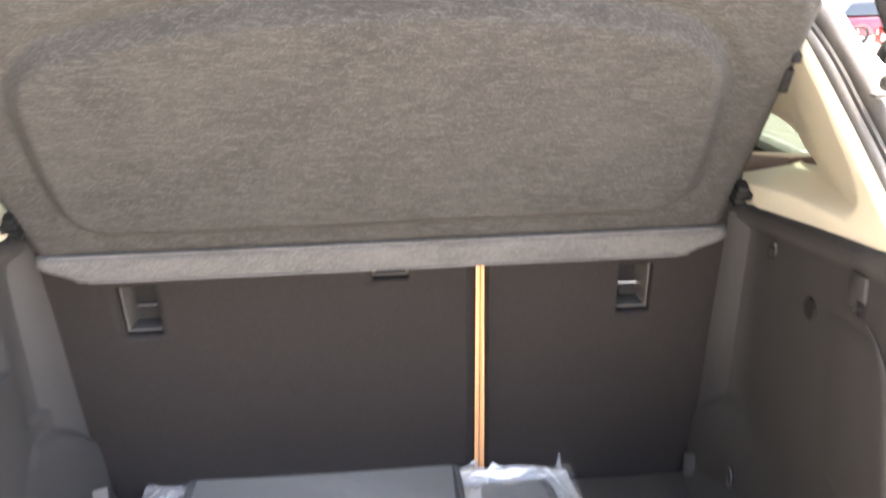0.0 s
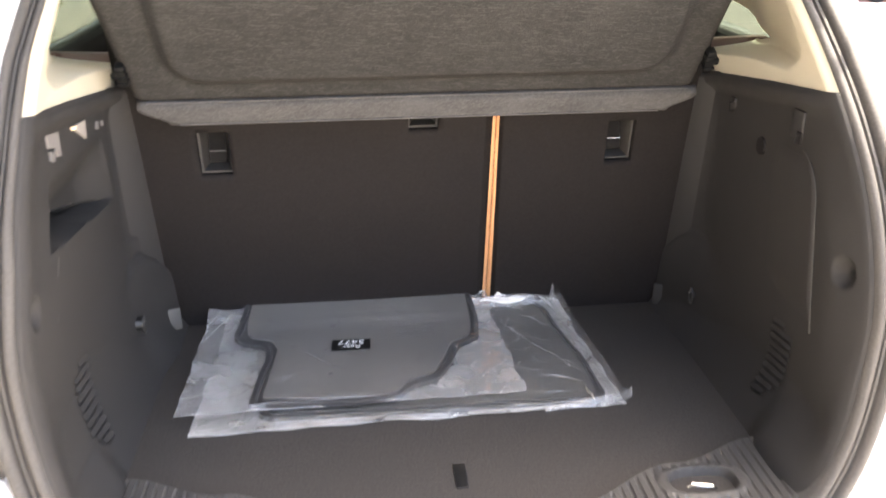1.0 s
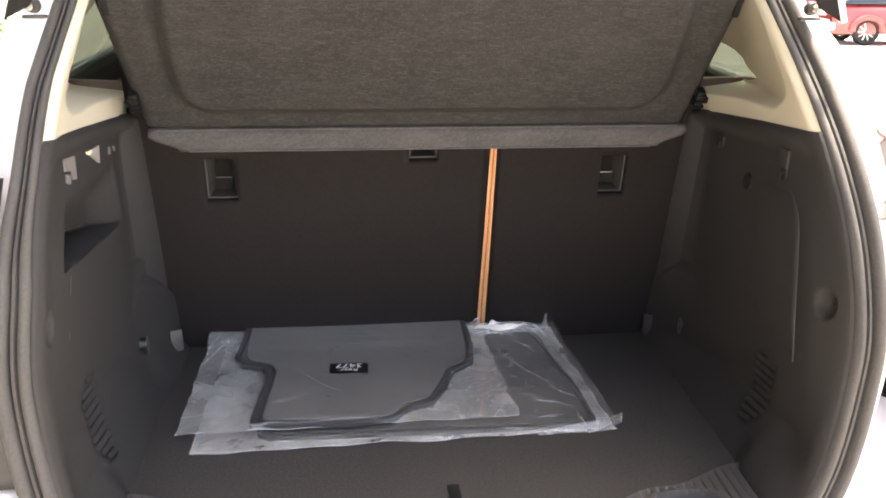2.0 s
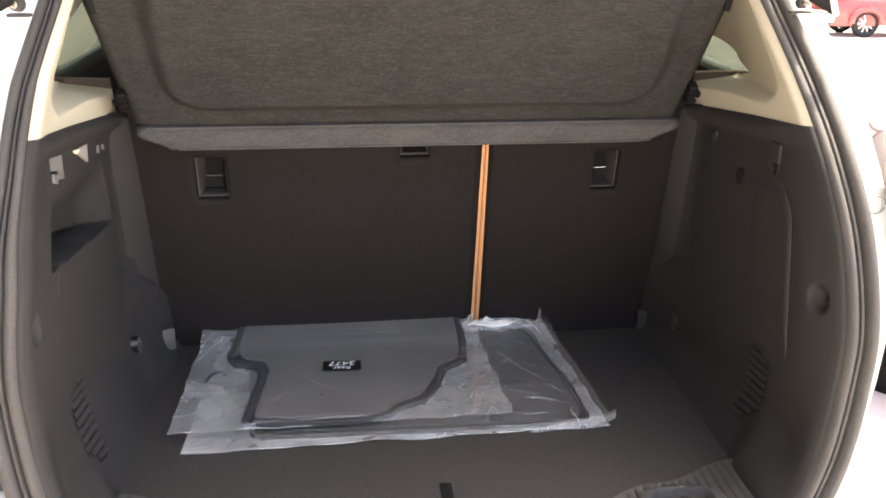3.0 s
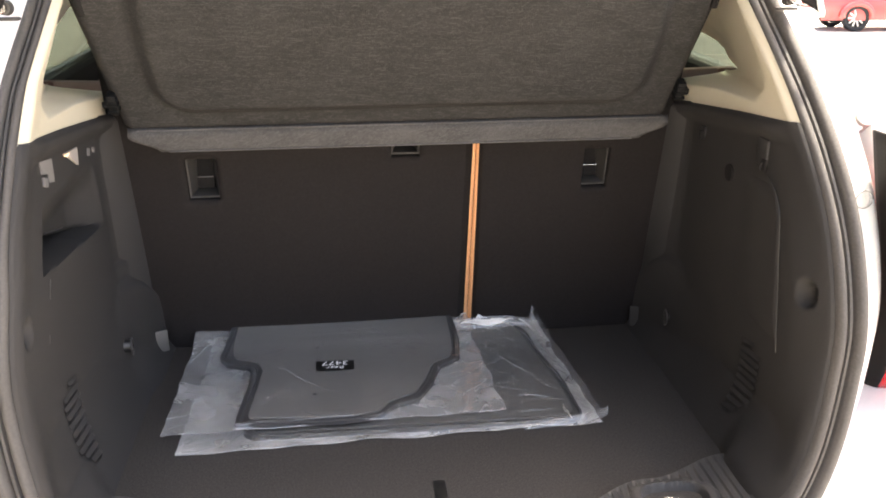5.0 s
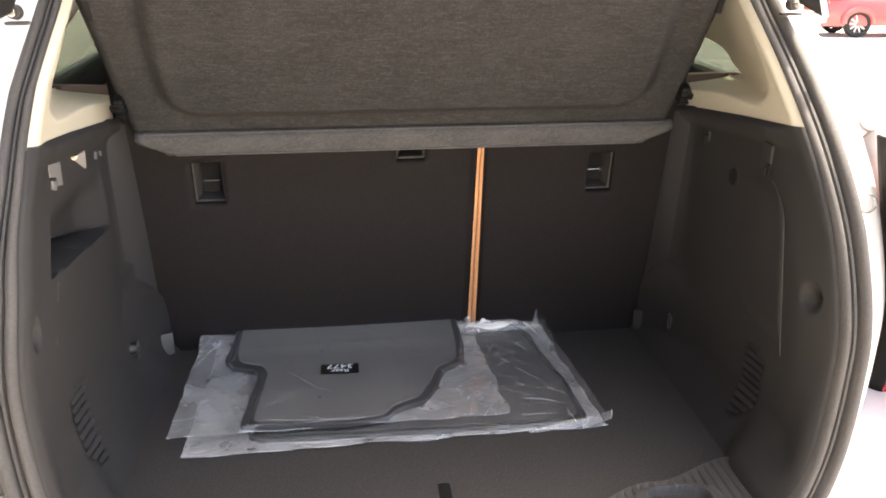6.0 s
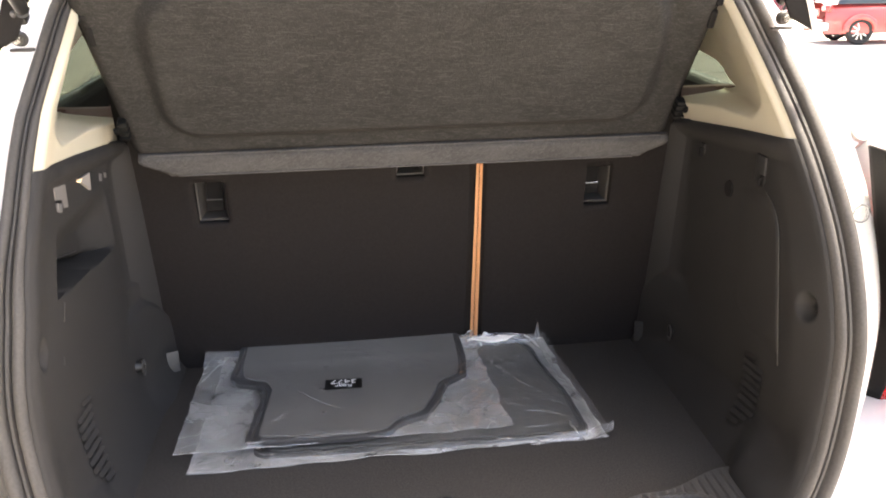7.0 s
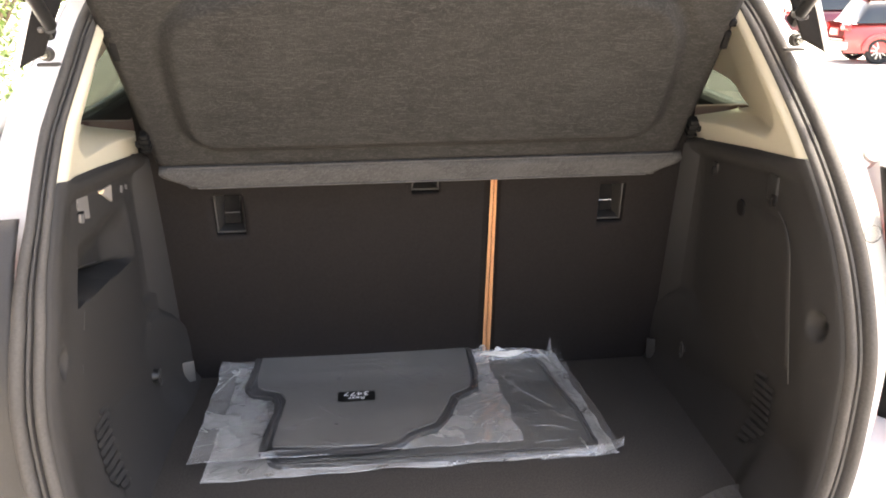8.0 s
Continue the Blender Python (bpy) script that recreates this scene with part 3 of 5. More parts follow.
# ---- seat backs ----
def seat_panel(x0, x1, holes, skew):
    """Carpeted seat back with square openings; holes are x0, x1, z0, z1."""
    z0, z1 = 0.672, 1.33
    xs, zs = set(np.linspace(x0, x1, 40)), set(np.linspace(z0, z1, 44))
    for a, b, c, d in holes:
        xs |= {a, b}
        zs |= {c, d}
    xs, zs = sorted(xs), sorted(zs)
    bm = bmesh.new()

    def spot(x, z):
        d = max(0.0, 0.014 - min(x - x0, x1 - x, z1 - z))
        crown = 0.006 * math.sin(math.pi * (x - x0) / (x1 - x0))
        return (x + skew * (z - 1.12) * (1 if x > (x0 + x1) / 2 else 0.0), seat_y(z) - crown + 0.9 * d * d / 0.014, z)

    vs = [[bm.verts.new(spot(x, z)) for z in zs] for x in xs]
    for i in range(len(xs) - 1):
        for j in range(len(zs) - 1):
            cx, cz = (xs[i] + xs[i + 1]) / 2, (zs[j] + zs[j + 1]) / 2
            if not any(a < cx < b and c < cz < d for a, b, c, d in holes):
                bm.faces.new((vs[i][j], vs[i + 1][j], vs[i + 1][j + 1], vs[i][j + 1]))
    return bm


def latch(parent, xc, z0, w, hgt):
    """Striker pocket: bezel, funnel and bar, let into the seat back."""
    bm = bmesh.new()
    z1 = z0 + hgt

    def ring(inset, deep, drop=0.0):
        return [bm.verts.new((x, seat_y(z) - 0.006 + deep, z)) for x, z in ((xc - w / 2 + inset, z0 + inset), (xc + w / 2 - inset, z0 + inset), (xc + w / 2 - inset, z1 - inset - drop), (xc - w / 2 + inset, z1 - inset - drop))]

    rings = [ring(-0.001, 0.004), ring(-0.001, -0.003), ring(0.003, -0.003), ring(0.0045, 0.001), ring(0.013, 0.030), ring(0.014, 0.05)]
    for a, b in zip(rings, rings[1:]):
        for k in range(4):
            bm.faces.new((a[k], a[(k + 1) % 4], b[(k + 1) % 4], b[k]))
    bm.faces.new(rings[-1])
    ob = part("latch_pocket", bm, M_BEZEL, parent, "dark plastic striker pocket", angle=20)
    zc = z0 + 0.42 * hgt
    part("bar", rod((xc - w / 2 + 0.012, seat_y(zc) + 0.012, zc), (xc + w / 2 - 0.012, seat_y(zc) + 0.012, zc), 0.0012), M_CHROME if xc > 0.2 else M_GREY, ob, "thin steel bar")
    # black plate over the pocket's end paints the shade of its depth
    part("slot", box((w - 0.026, 0.004, hgt - 0.026), pose(xc, seat_y(z0 + hgt * 0.5) + 0.022, z0 + hgt * 0.5, -11), 0.001), M_LAMP_SIDE, ob)
    edge = [(x, seat_y(z) - 0.0092, z) for x, z in ((xc - w / 2 + 0.001, z0 + 0.001), (xc + w / 2 - 0.001, z0 + 0.001), (xc + w / 2 - 0.001, z1 - 0.001), (xc - w / 2 + 0.001, z1 - 0.001), (xc - w / 2 + 0.001, z0 + 0.001))]
    part("bezel_edge", tube(edge, 0.0008, 6), M_CATCH, ob, "thin paler edge of the bezel")


SEATS = ((-0.512, 0.1245, [(-0.400, -0.343, 1.036, 1.122), (-0.025, 0.029, 1.112, 1.186)], 0.012), (0.1515, 0.505, [(0.343, 0.395, 1.036, 1.120)], 0.0))
for x0, x1, holes, skew in SEATS:
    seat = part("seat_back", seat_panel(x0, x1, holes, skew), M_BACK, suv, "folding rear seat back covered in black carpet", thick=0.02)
    for a, b, c, d in holes:
        latch(seat, (a + b) / 2, c, b - a, d - c)
# the leather edges that show in the gap between the seats
for xa, r in ((0.1315, 0.0062), (0.1438, 0.0062)):
    part("seat_bolster", tube([(xa + 0.010 * (z - 1.12), seat_y(z) - 0.002, z) for z in np.linspace(0.69, 1.30, 18)], r, 12), M_TAN, suv, "tan leather seat edge in the gap")
part("gap_seam", tube([(0.1376 + 0.010 * (z - 1.12), seat_y(z) - 0.003, z) for z in np.linspace(0.69, 1.30, 10)], 0.0016, 6), M_STITCH, suv)
part("seat_foot_strip", box((0.99, 0.012, 0.010), pose(0, 0.061, 0.7055), 0.003), M_TRIM, suv, "dark strip at the foot of the seats")

# ---- pale quarter trims ----
def quarter(side):
    """Pillar trim: a front face and flange round a hollow with a ledge, in one moulding."""
    def rear(z):
        return edge_y(z) + 0.004

    def face(u, v):
        if v < 0.2:
            k = v / 0.2
            front, base, rise = 0.03, -0.003, 0.036 * k
        elif v < 0.55:
            k = (v - 0.2) / 0.35
            front, base, rise = 0.03, -0.003, 0.036 + 0.016 * k
        else:
            k = (v - 0.55) / 0.45
            front, base, rise = None, -0.003, 0.052 + 0.33 * k
        y, z = -0.485 + 0.515 * u, 1.25
        for _ in range(3):
            level = top_z(y) + base
            z = level + rise
            end = 0.03 if front is not None else lerp_list(rise, (0.052, 0.060, 0.077, 0.09, 0.112, 0.133, 0.158, 0.25, 0.39), (0.03, -0.10, -0.118, -0.06, -0.02, 0.02, 0.075, 0.26, 0.40)) + (0.115 * smooth(0.058, 0.080, rise) + 0.24 * smooth(0.098, 0.132, rise) if side > 0 else 0.0)
            y = rear(z) + (end - rear(z)) * u
        drop = 0.012 * smooth(-0.17, -0.34, y)
        start = rear(z) + lerp_list(z, (1.26, 1.32, 1.40, 1.60), (0.070, 0.045, 0.022, 0.015)) + 0.030 * smooth(0.075 - drop, 0.036 - drop, rise) ** 2
        e = edge_x(z) - 0.0465 - (lean_in(z) if side < 0 else 0.0)
        skin = wall_x(y, 1.2) - 0.0045
        b = smooth(0.015, 0.09, y - rear(z)) * smooth(1.36, 1.28, z)
        x = e - 0.010 * smooth(0.0, 0.018, y - rear(z)) + (skin - e + 0.010) * b
        ahead = max(0.0, y - start)
        recede = 0.26 * (ahead * ahead / 0.07 if ahead < 0.035 else ahead - 0.0175)
        x += (recede + 0.012 * smooth(0.0, 0.03, ahead)) * smooth(0.032 - drop, 0.050 - drop, rise) ** 0.8
        x = min(x, 0.652 - 0.42 * max(0.0, z - 1.25))
        return Vector((side * x, y, z))

    return part("quarter_trim", surf(face, 90, 130), M_CREAM, suv, "cream plastic pillar trim with a small ledge", angle=60)


for side in (-1, 1):
    quarter(side)

# ---- sill ----
def sill_front(x):
    return -0.592 + 0.082 * smooth(0.16, 0.33, abs(x)) + 0.054 * smooth(0.34, 0.48, abs(x))


def sill(u, v):
    x = -0.555 + 1.11 * u
    y0 = sill_front(x)
    y1 = -0.650 if abs(x) < 0.44 else -0.650 + 0.16 * ((abs(x) - 0.44) / 0.115) ** 2 * 0.35
    y = y0 + (y1 - y0) * v
    z = 0.7125 - 0.011 * smooth(0.04, 0.0, v) - 0.030 * smooth(0.82, 1.0, v)
    ribs = 0.5 + 0.5 * math.cos(2 * math.pi * x / 0.0148)
    z -= 0.0034 * smooth(0.50, 0.86, ribs) * smooth(0.05, 0.11, v) * smooth(0.86, 0.74, v) * (1 if abs(x) > 0.06 else 0) * smooth(1.45, 1.6, math.hypot((abs(x) - 0.362) / 0.046, (y + 0.562) / 0.026))
    d = (abs((abs(x) - 0.362) / 0.046) ** 3 + abs((y + 0.562) / 0.026) ** 3) ** (1 / 3)
    z += 0.0022 * smooth(1.5, 1.3, d)
    z -= 0.030 * smooth(1.12, 0.92, d)
    return Vector((x, y, z))


sill_ob = part("sill_plate", surf(sill, 900, 44), M_SILL, suv, "ribbed grey plastic loading sill", angle=40)
for side in (-1, 1):
    well = part("striker_well", box((0.062, 0.034, 0.004), pose(side * 0.362, -0.562, 0.690), 0.001), M_BLACK, sill_ob)
    part("striker", tube([(side * 0.362 + 0.018 * a, -0.562 + 0.010 * b, 0.688 + 0.015 * c) for a, b, c in ((-1, 0.4, 0), (-1, 0.4, 0.8), (-0.8, 0.4, 1), (0.8, -0.3, 1), (1, -0.3, 0.8), (1, -0.3, 0))], 0.0042, 10), M_CHROME, well, "steel striker bar")
part("sill_base", box((1.06, 0.10, 0.06), pose(0, -0.60, 0.650), 0.01), M_PAINT, suv)

# ---- load floor ----
load = part("load_floor", box((1.082, 0.70, 0.022), pose(0, -0.275, 0.689), 0.005), M_CARPET, None)
tagged(load, "black carpeted load floor board, empty but for the bags", "load floor")
part("strap_slot", box((0.019, 0.058, 0.004), pose(0.014, -0.497, 0.7), 0.001), M_BLACK, load, "flat black strap slot")

# ---- parcel shelf ----
SHELF_LOW, SHELF_LEAN = 1.192, 0.55


def shelf_at(x, s, lift=0.0):
    """A place on the raised shelf: s metres up its slope, lifted towards the rear by lift."""
    n = Vector((0, -1, -SHELF_LEAN)).normalized()
    up = Vector((0, -SHELF_LEAN, 1)).normalized()
    return Vector((x, -0.100, SHELF_LOW)) + up * s + n * lift


def half_width(s):
    return 0.472 + 0.115 * s


def shelf_top(x):
    return 0.440 - 0.075 * (abs(x) / 0.51) ** 2.4


def rounded(x, s, hw, s0, s1, r):
    """Distance inside a rounded frame (positive inside)."""
    dx, dy = hw - abs(x), min(s - s0, s1 - s)
    if dx < r and dy < r:
        return r - math.hypot(r - dx, r - dy)
    return min(dx, dy)


def shelf_face(u, v):
    k = 2 * u - 1
    s = v * shelf_top(k * 0.51)
    hw = half_width(s) + (0.009 if k < 0 else 0.0)
    corner = smooth(0.90, 1.0, v) ** 2 * 0.022
    x = k * (hw - corner)
    pad_top = 0.374 - 0.06 * (abs(x) / 0.41) ** 2.6
    d = rounded(x, s, 0.408 + 0.02 * math.sin(math.pi * min(1, s / 0.36)), 0.030, pad_top, 0.060)
    lift = 0.018 * smooth(-0.001, 0.024, d) - 0.006 * smooth(-0.026, -0.006, d) * smooth(0.007, -0.006, d)
    rim = rounded(x, s, hw - corner, -0.2, shelf_top(x), 0.05)
    lift -= 0.010 * smooth(0.014, 0.0, rim)
    return shelf_at(x, s, lift)


shelf = part("parcel_shelf", surf(shelf_face, 150, 90), M_FELT, None, thick=0.012, angle=60)
tagged(shelf, "grey felt-covered parcel shelf tilted up on its pivots", "parcel shelf")


def shelf_lip(u, v):
    k = 2 * u - 1
    hw = 0.475 - 0.052 * smooth(0.35, 1.0, v)
    p = shelf_at(k * hw, 0.0)
    return p + Vector((0, 0.006 * v - 0.010 * smooth(0.0, 0.25, v), -0.042 * v))


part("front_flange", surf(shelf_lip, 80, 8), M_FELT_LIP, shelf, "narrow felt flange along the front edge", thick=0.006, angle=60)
# beads of paler felt carry the light caught by the flange's edges
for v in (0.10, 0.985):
    part("felt_edge", tube([shelf_lip(k / 60, v) + Vector((0, -0.001, 0)) for k in range(1, 60)], 0.0016, 8), M_FELT_EDGE, shelf, "fuzzy edge of the flange, paler where it catches light")
for side in (-1, 1):
    base = shelf_at(side * (0.486 if side < 0 else 0.482), 0.056)
    pivot = part("pivot", box((0.016, 0.020, 0.040), Matrix.Translation(base) @ pose(0, 0, 0, 28), 0.004), M_PIVOT, shelf, "black plastic pivot")
    part("peg", rod(base, base + Vector((side * 0.016, 0, -0.004)), 0.007, 0.006), M_PIVOT, pivot)
    for k in range(3):
        part("rib", box((0.019, 0.023, 0.003), Matrix.Translation(base + Vector((0, 0.004 - 0.005 * k, -0.010 + 0.010 * k))) @ pose(0, 0, 0, 28), 0.001), M_PIVOT, pivot)
    for s, hgt in ((0.240, 0.034), (0.272, 0.012)):
        part("cord_clip", box((0.012, 0.016, hgt), Matrix.Translation(shelf_at(side * (half_width(s) - 0.005), s, -0.006)) @ pose(0, 0, 0, 28), 0.003), M_LAMP_SIDE, shelf)

# ---- tail lamps, bumper, plugs and struts ----
for side in (-1, 1):
    def lamp_inner(u, v, side=side):
        """Black inner side of the lamp, from the jamb rearward and round to the lens."""
        z = 0.812 + 0.42 * v
        x = lerp_list(z, (0.80, 0.88, 0.98, 1.065, 1.18, 1.25), (0.714, 0.716, 0.711, 0.700, 0.676, 0.662))
        y = -0.445 + 0.02 * v
        a = min(1.0, u / 0.8)
        b = max(0.0, (u - 0.8) / 0.2)
        deep = lerp_list(z, (0.812, 0.86, 0.92, 1.0, 1.232), (0.010, 0.028, 0.055, 0.15, 0.11))
        if side < 0:
            # on this side a dark sheet reaches in to the weatherstrip, covering the jamb
            z -= 0.027 * v
            inner = edge_x(z) - lean_in(z) + 0.006
            return Vector((-(inner + (x + 0.012 - inner) * a + 0.006 * b), edge_y(z) + 0.030 - 0.015 * a, z))
        return Vector((side * (x + 0.010 * a + 0.006 * b), y - deep * a - 0.004 * math.sin(math.pi * 0.5 * b), z))

    def lamp_lens(u, v, side=side):
        p = lamp_inner(1.0, v, side)
        return p + Vector((side * (0.0 + 0.16 * u), -0.010 * math.sin(math.pi * u) + 0.06 * u * u, 0.0))

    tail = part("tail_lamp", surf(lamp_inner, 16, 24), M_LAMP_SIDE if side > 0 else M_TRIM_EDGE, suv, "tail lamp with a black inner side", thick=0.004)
    part("lens", surf(lamp_lens, 12, 24), M_LENS, tail, "red tail lamp lens", thick=0.004)

    def bumper_corner(u, v, side=side):
        y = -0.44 - 0.24 * v
        z = 0.815 - 0.012 * v - 0.26 * smooth(0.62, 1.0, v) - 0.05 * smooth(0.8, 1.0, u)
        x0 = edge_x(max(0.70, z)) + 0.012 - 0.02 * smooth(0.3, 0.9, v)
        return Vector((side * (x0 + (0.86 - x0) * u), y + 0.06 * u * u, z))

    part("bumper_corner", surf(bumper_corner, 14, 18), M_PAINT, suv, "white painted bumper corner", thick=0.01, angle=60)
    # hinge bolt and strut foot
    foot = Vector((side * 0.562, -0.318, 1.412))
    bolt = part("bump_stop", rod(foot, foot + Vector((0, -0.012, 0)), 0.011, 0.009, 20), M_STOP, suv, "grey rubber stop with a bolt")
    part("bolt_head", rod(foot + Vector((0, -0.012, 0)), foot + Vector((0, -0.020, 0)), 0.007, 0.006, 6), M_CHROME, bolt)
    part("stop_base", box((0.032, 0.014, 0.005), Matrix.Translation(foot + Vector((0, 0, -0.015))), 0.002), M_STOP, bolt)
    ball = Vector((side * 0.525, -0.400, 1.457))
    strut = part("gas_strut", rod(ball, Vector((side * 0.552, -0.80, 1.83)), 0.009, 0.011, 20), M_BLACK, suv, "black gas strut holding the tailgate")
    part("ball_joint", rod(ball + Vector((side * 0.012, 0.040, -0.004)), ball + Vector((0, -0.004, -0.002)), 0.006, 0.0085, 20), M_BLACK, strut)
    part("bracket", box((0.010, 0.03, 0.030), pose(side * 0.550, -0.335, 1.450, 20, side * 18), 0.004), M_BLACK, strut)

PLUG, OUT = Vector((0.671, -0.384, 1.237)), Vector((0.10, -0.74, 0.66)).normalized()
part("round_plug", rod(PLUG - OUT * 0.012, PLUG + OUT * 0.011, 0.0150, 0.0140, 28), M_PLUG, suv, "round grey body plug")
tape = part("round_tape", rod((0.645, -0.452, 1.138), (0.645, -0.4665, 1.138), 0.0135, 0.0135, 28), M_TAPE, suv, "clear round sticker with a dark edge")
part("tape_edge", tube([(0.645 + 0.0135 * math.cos(a), -0.4670, 1.138 + 0.0135 * math.sin(a)) for a in np.linspace(0, 6.0, 28)], 0.0006, 6), M_BLACK, tape)

# ---- tailgate, raised on its hinges above the opening ----
HINGE = Vector((0, -0.06, 1.70))


def gate(u, v):
    k = 2 * u - 1
    along = 1.12 * v
    hw = 0.66 + 0.02 * smooth(0.0, 0.5, v) - 0.06 * smooth(0.8, 1.0, v)
    return HINGE + Vector((k * hw, -along * 0.74, along * 0.68 + 0.05 * (1 - k * k) + 0.03 * math.sin(math.pi * v)))


tailgate = part("tailgate", surf(gate, 24, 24), M_PAINT, suv, "raised white tailgate", thick=0.03)
part("tailgate_lining", surf(lambda u, v: gate(0.04 + 0.92 * u, 0.42 + 0.55 * v) + Vector((0, 0, -0.055)), 16, 12), M_TRIM, tailgate, "dark grey inner lining", thick=0.012)
for side in (-1, 1):
    def wing(u, v, side=side):
        """Side fairing that hangs beside the pillar: a pointed plate."""
        tip = Vector((0.586, -0.370, 1.397))
        root_out, root_in = Vector((0.500, -0.36, 1.60)), Vector((0.460, -0.36, 1.60))
        low = tip + (Vector((0.550, -0.366, 1.416)) - tip) * u
        high = root_out + (root_in - root_out) * u
        p = low + (high - low) * v
        p.x += 0.004 * math.sin(math.pi * v) * (1 - u)
        return Vector((side * p.x, p.y - 0.02 * v, p.z))

    fairing = part("side_fairing", surf(wing, 10, 20), M_LAMP_SIDE, tailgate, "black inner face of the side fairing", thick=0.004)
    part("painted_edge", tube([wing(0, v) + Vector((side * 0.004, 0.003, 0)) for v in np.linspace(0, 1, 16)], 0.006, 8), M_PAINT, fairing)
    for k in range(5):
        p = wing(0.55 - 0.05 * k, 0.22 + 0.13 * k)
        part("clip", rod(p + Vector((0, -0.001, 0)), p + Vector((0, -0.005, 0)), 0.0045, 0.003, 8), M_GREY, fairing)

# ---- cabin ----
part("roof", surf(lambda u, v: Vector(((2 * u - 1) * 0.66, -0.10 + 2.04 * v, 1.67 + 0.05 * math.sin(math.pi * v) - 0.04 * (2 * u - 1) ** 2)), 16, 16), M_PAINT, suv, "white roof", thick=0.03)
part("headliner", surf(lambda u, v: Vector(((2 * u - 1) * 0.53, -0.0 + 1.9 * v, 1.625 + 0.05 * math.sin(math.pi * v) - 0.04 * (2 * u - 1) ** 2)), 12, 12), M_CREAM, suv, "pale headliner", thick=0.01)
for side in (-1, 1):
    part("body_side", surf(lambda u, v, side=side: Vector((side * (0.70 + 0.10 * math.sin(math.pi * min(1, v * 1.1) * 0.9)), -0.42 + 2.9 * u, 0.32 + 0.905 * v)), 24, 16), M_PAINT, suv, "white body side", thick=0.02)
    part("pillar", surf(lambda u, v, side=side: Vector((side * (0.70 - 0.15 * v), 0.80 + 0.10 * u, 1.27 + 0.37 * v)), 4, 10), M_BLACK, suv, "dark middle pillar", thick=0.03)
    part("quarter_outer", surf(lambda u, v, side=side: Vector((side * (0.70 - 0.26 * v + 0.09 * v * v), -0.30 + 0.30 * v + (0.20 + 0.09 * v) * u, 1.27 + 0.37 * v)), 8, 10), M_PAINT, suv, "white rear pillar", thick=0.015)
    window = part("side_window", surf(lambda u, v, side=side: Vector((side * (0.690 - 0.15 * v), -0.22 + 0.44 * v + (1.04 - 0.44 * v) * u, 1.196 + 0.434 * v)), 6, 8), M_GLASS, suv, "tinted side window")
    part("door_top", box((0.05, 0.80, 0.05), pose(side * 0.655, 0.45, 1.156, -10), 0.012), M_BROWN, suv, "brown leather door top")
    part("window_sill", box((0.035, 1.7, 0.050), pose(side * 0.672, 0.92, 1.204), 0.012), M_LAMP_SIDE, suv, "black window sill")
    part("door_panel", box((0.025, 1.7, 0.60), pose(side * 0.668, 0.92, 0.876), 0.01), M_BROWN, suv, "brown inner door panel")
    part("front_seat", box((0.44, 0.14, 0.62), pose(side * 0.36, 1.02, 1.02, -14), 0.05, seg=4), M_BROWN, suv, "brown front seat back")
    part("front_headrest", box((0.26, 0.09, 0.18), pose(side * 0.36, 0.93, 1.42, -14), 0.035, seg=4), M_BLACK, suv, "black front headrest")
    part("rear_headrest", box((0.26, 0.08, 0.14), pose(side * 0.30, 0.055, 1.40, -12), 0.035, seg=4), M_BROWN, suv, "brown rear headrest")
    part("rear_seat_side", box((0.10, 0.22, 0.36), pose(side * 0.56, 0.17, 0.98, -12), 0.03, seg=3), M_BROWN, suv, "brown leather seat side")
part("cabin_floor", box((1.40, 2.9, 0.04), pose(0, 1.0, 0.34)), M_CARPET, suv, "black cabin floor")
part("dashboard", box((1.30, 0.35, 0.75), pose(0, 2.2, 0.75), 0.06), M_TRIM, suv, "dark dashboard")
screen = part("windscreen", surf(lambda u, v: Vector(((2 * u - 1) * (0.66 - 0.12 * v), 2.35 - 0.5 * v, 1.12 + 0.53 * v)), 6, 6), M_GLASS, suv, "windscreen")
screen.visible_shadow = False
part("bonnet", surf(lambda u, v: Vector(((2 * u - 1) * 0.76, 2.35 + 1.1 * v, 1.12 - 0.14 * v - 0.10 * smooth(0.8, 1.0, v) - 0.03 * (2 * u - 1) ** 2)), 12, 12), M_PAINT, suv, "white bonnet", thick=0.02)
part("front_end", box((1.52, 0.12, 0.62), pose(0, 3.42, 0.62), 0.06), M_PAINT, suv, "white front end")
part("bumper", box((1.36, 0.16, 0.42), pose(0, -0.60, 0.43), 0.05), M_PAINT, suv, "white rear bumper")


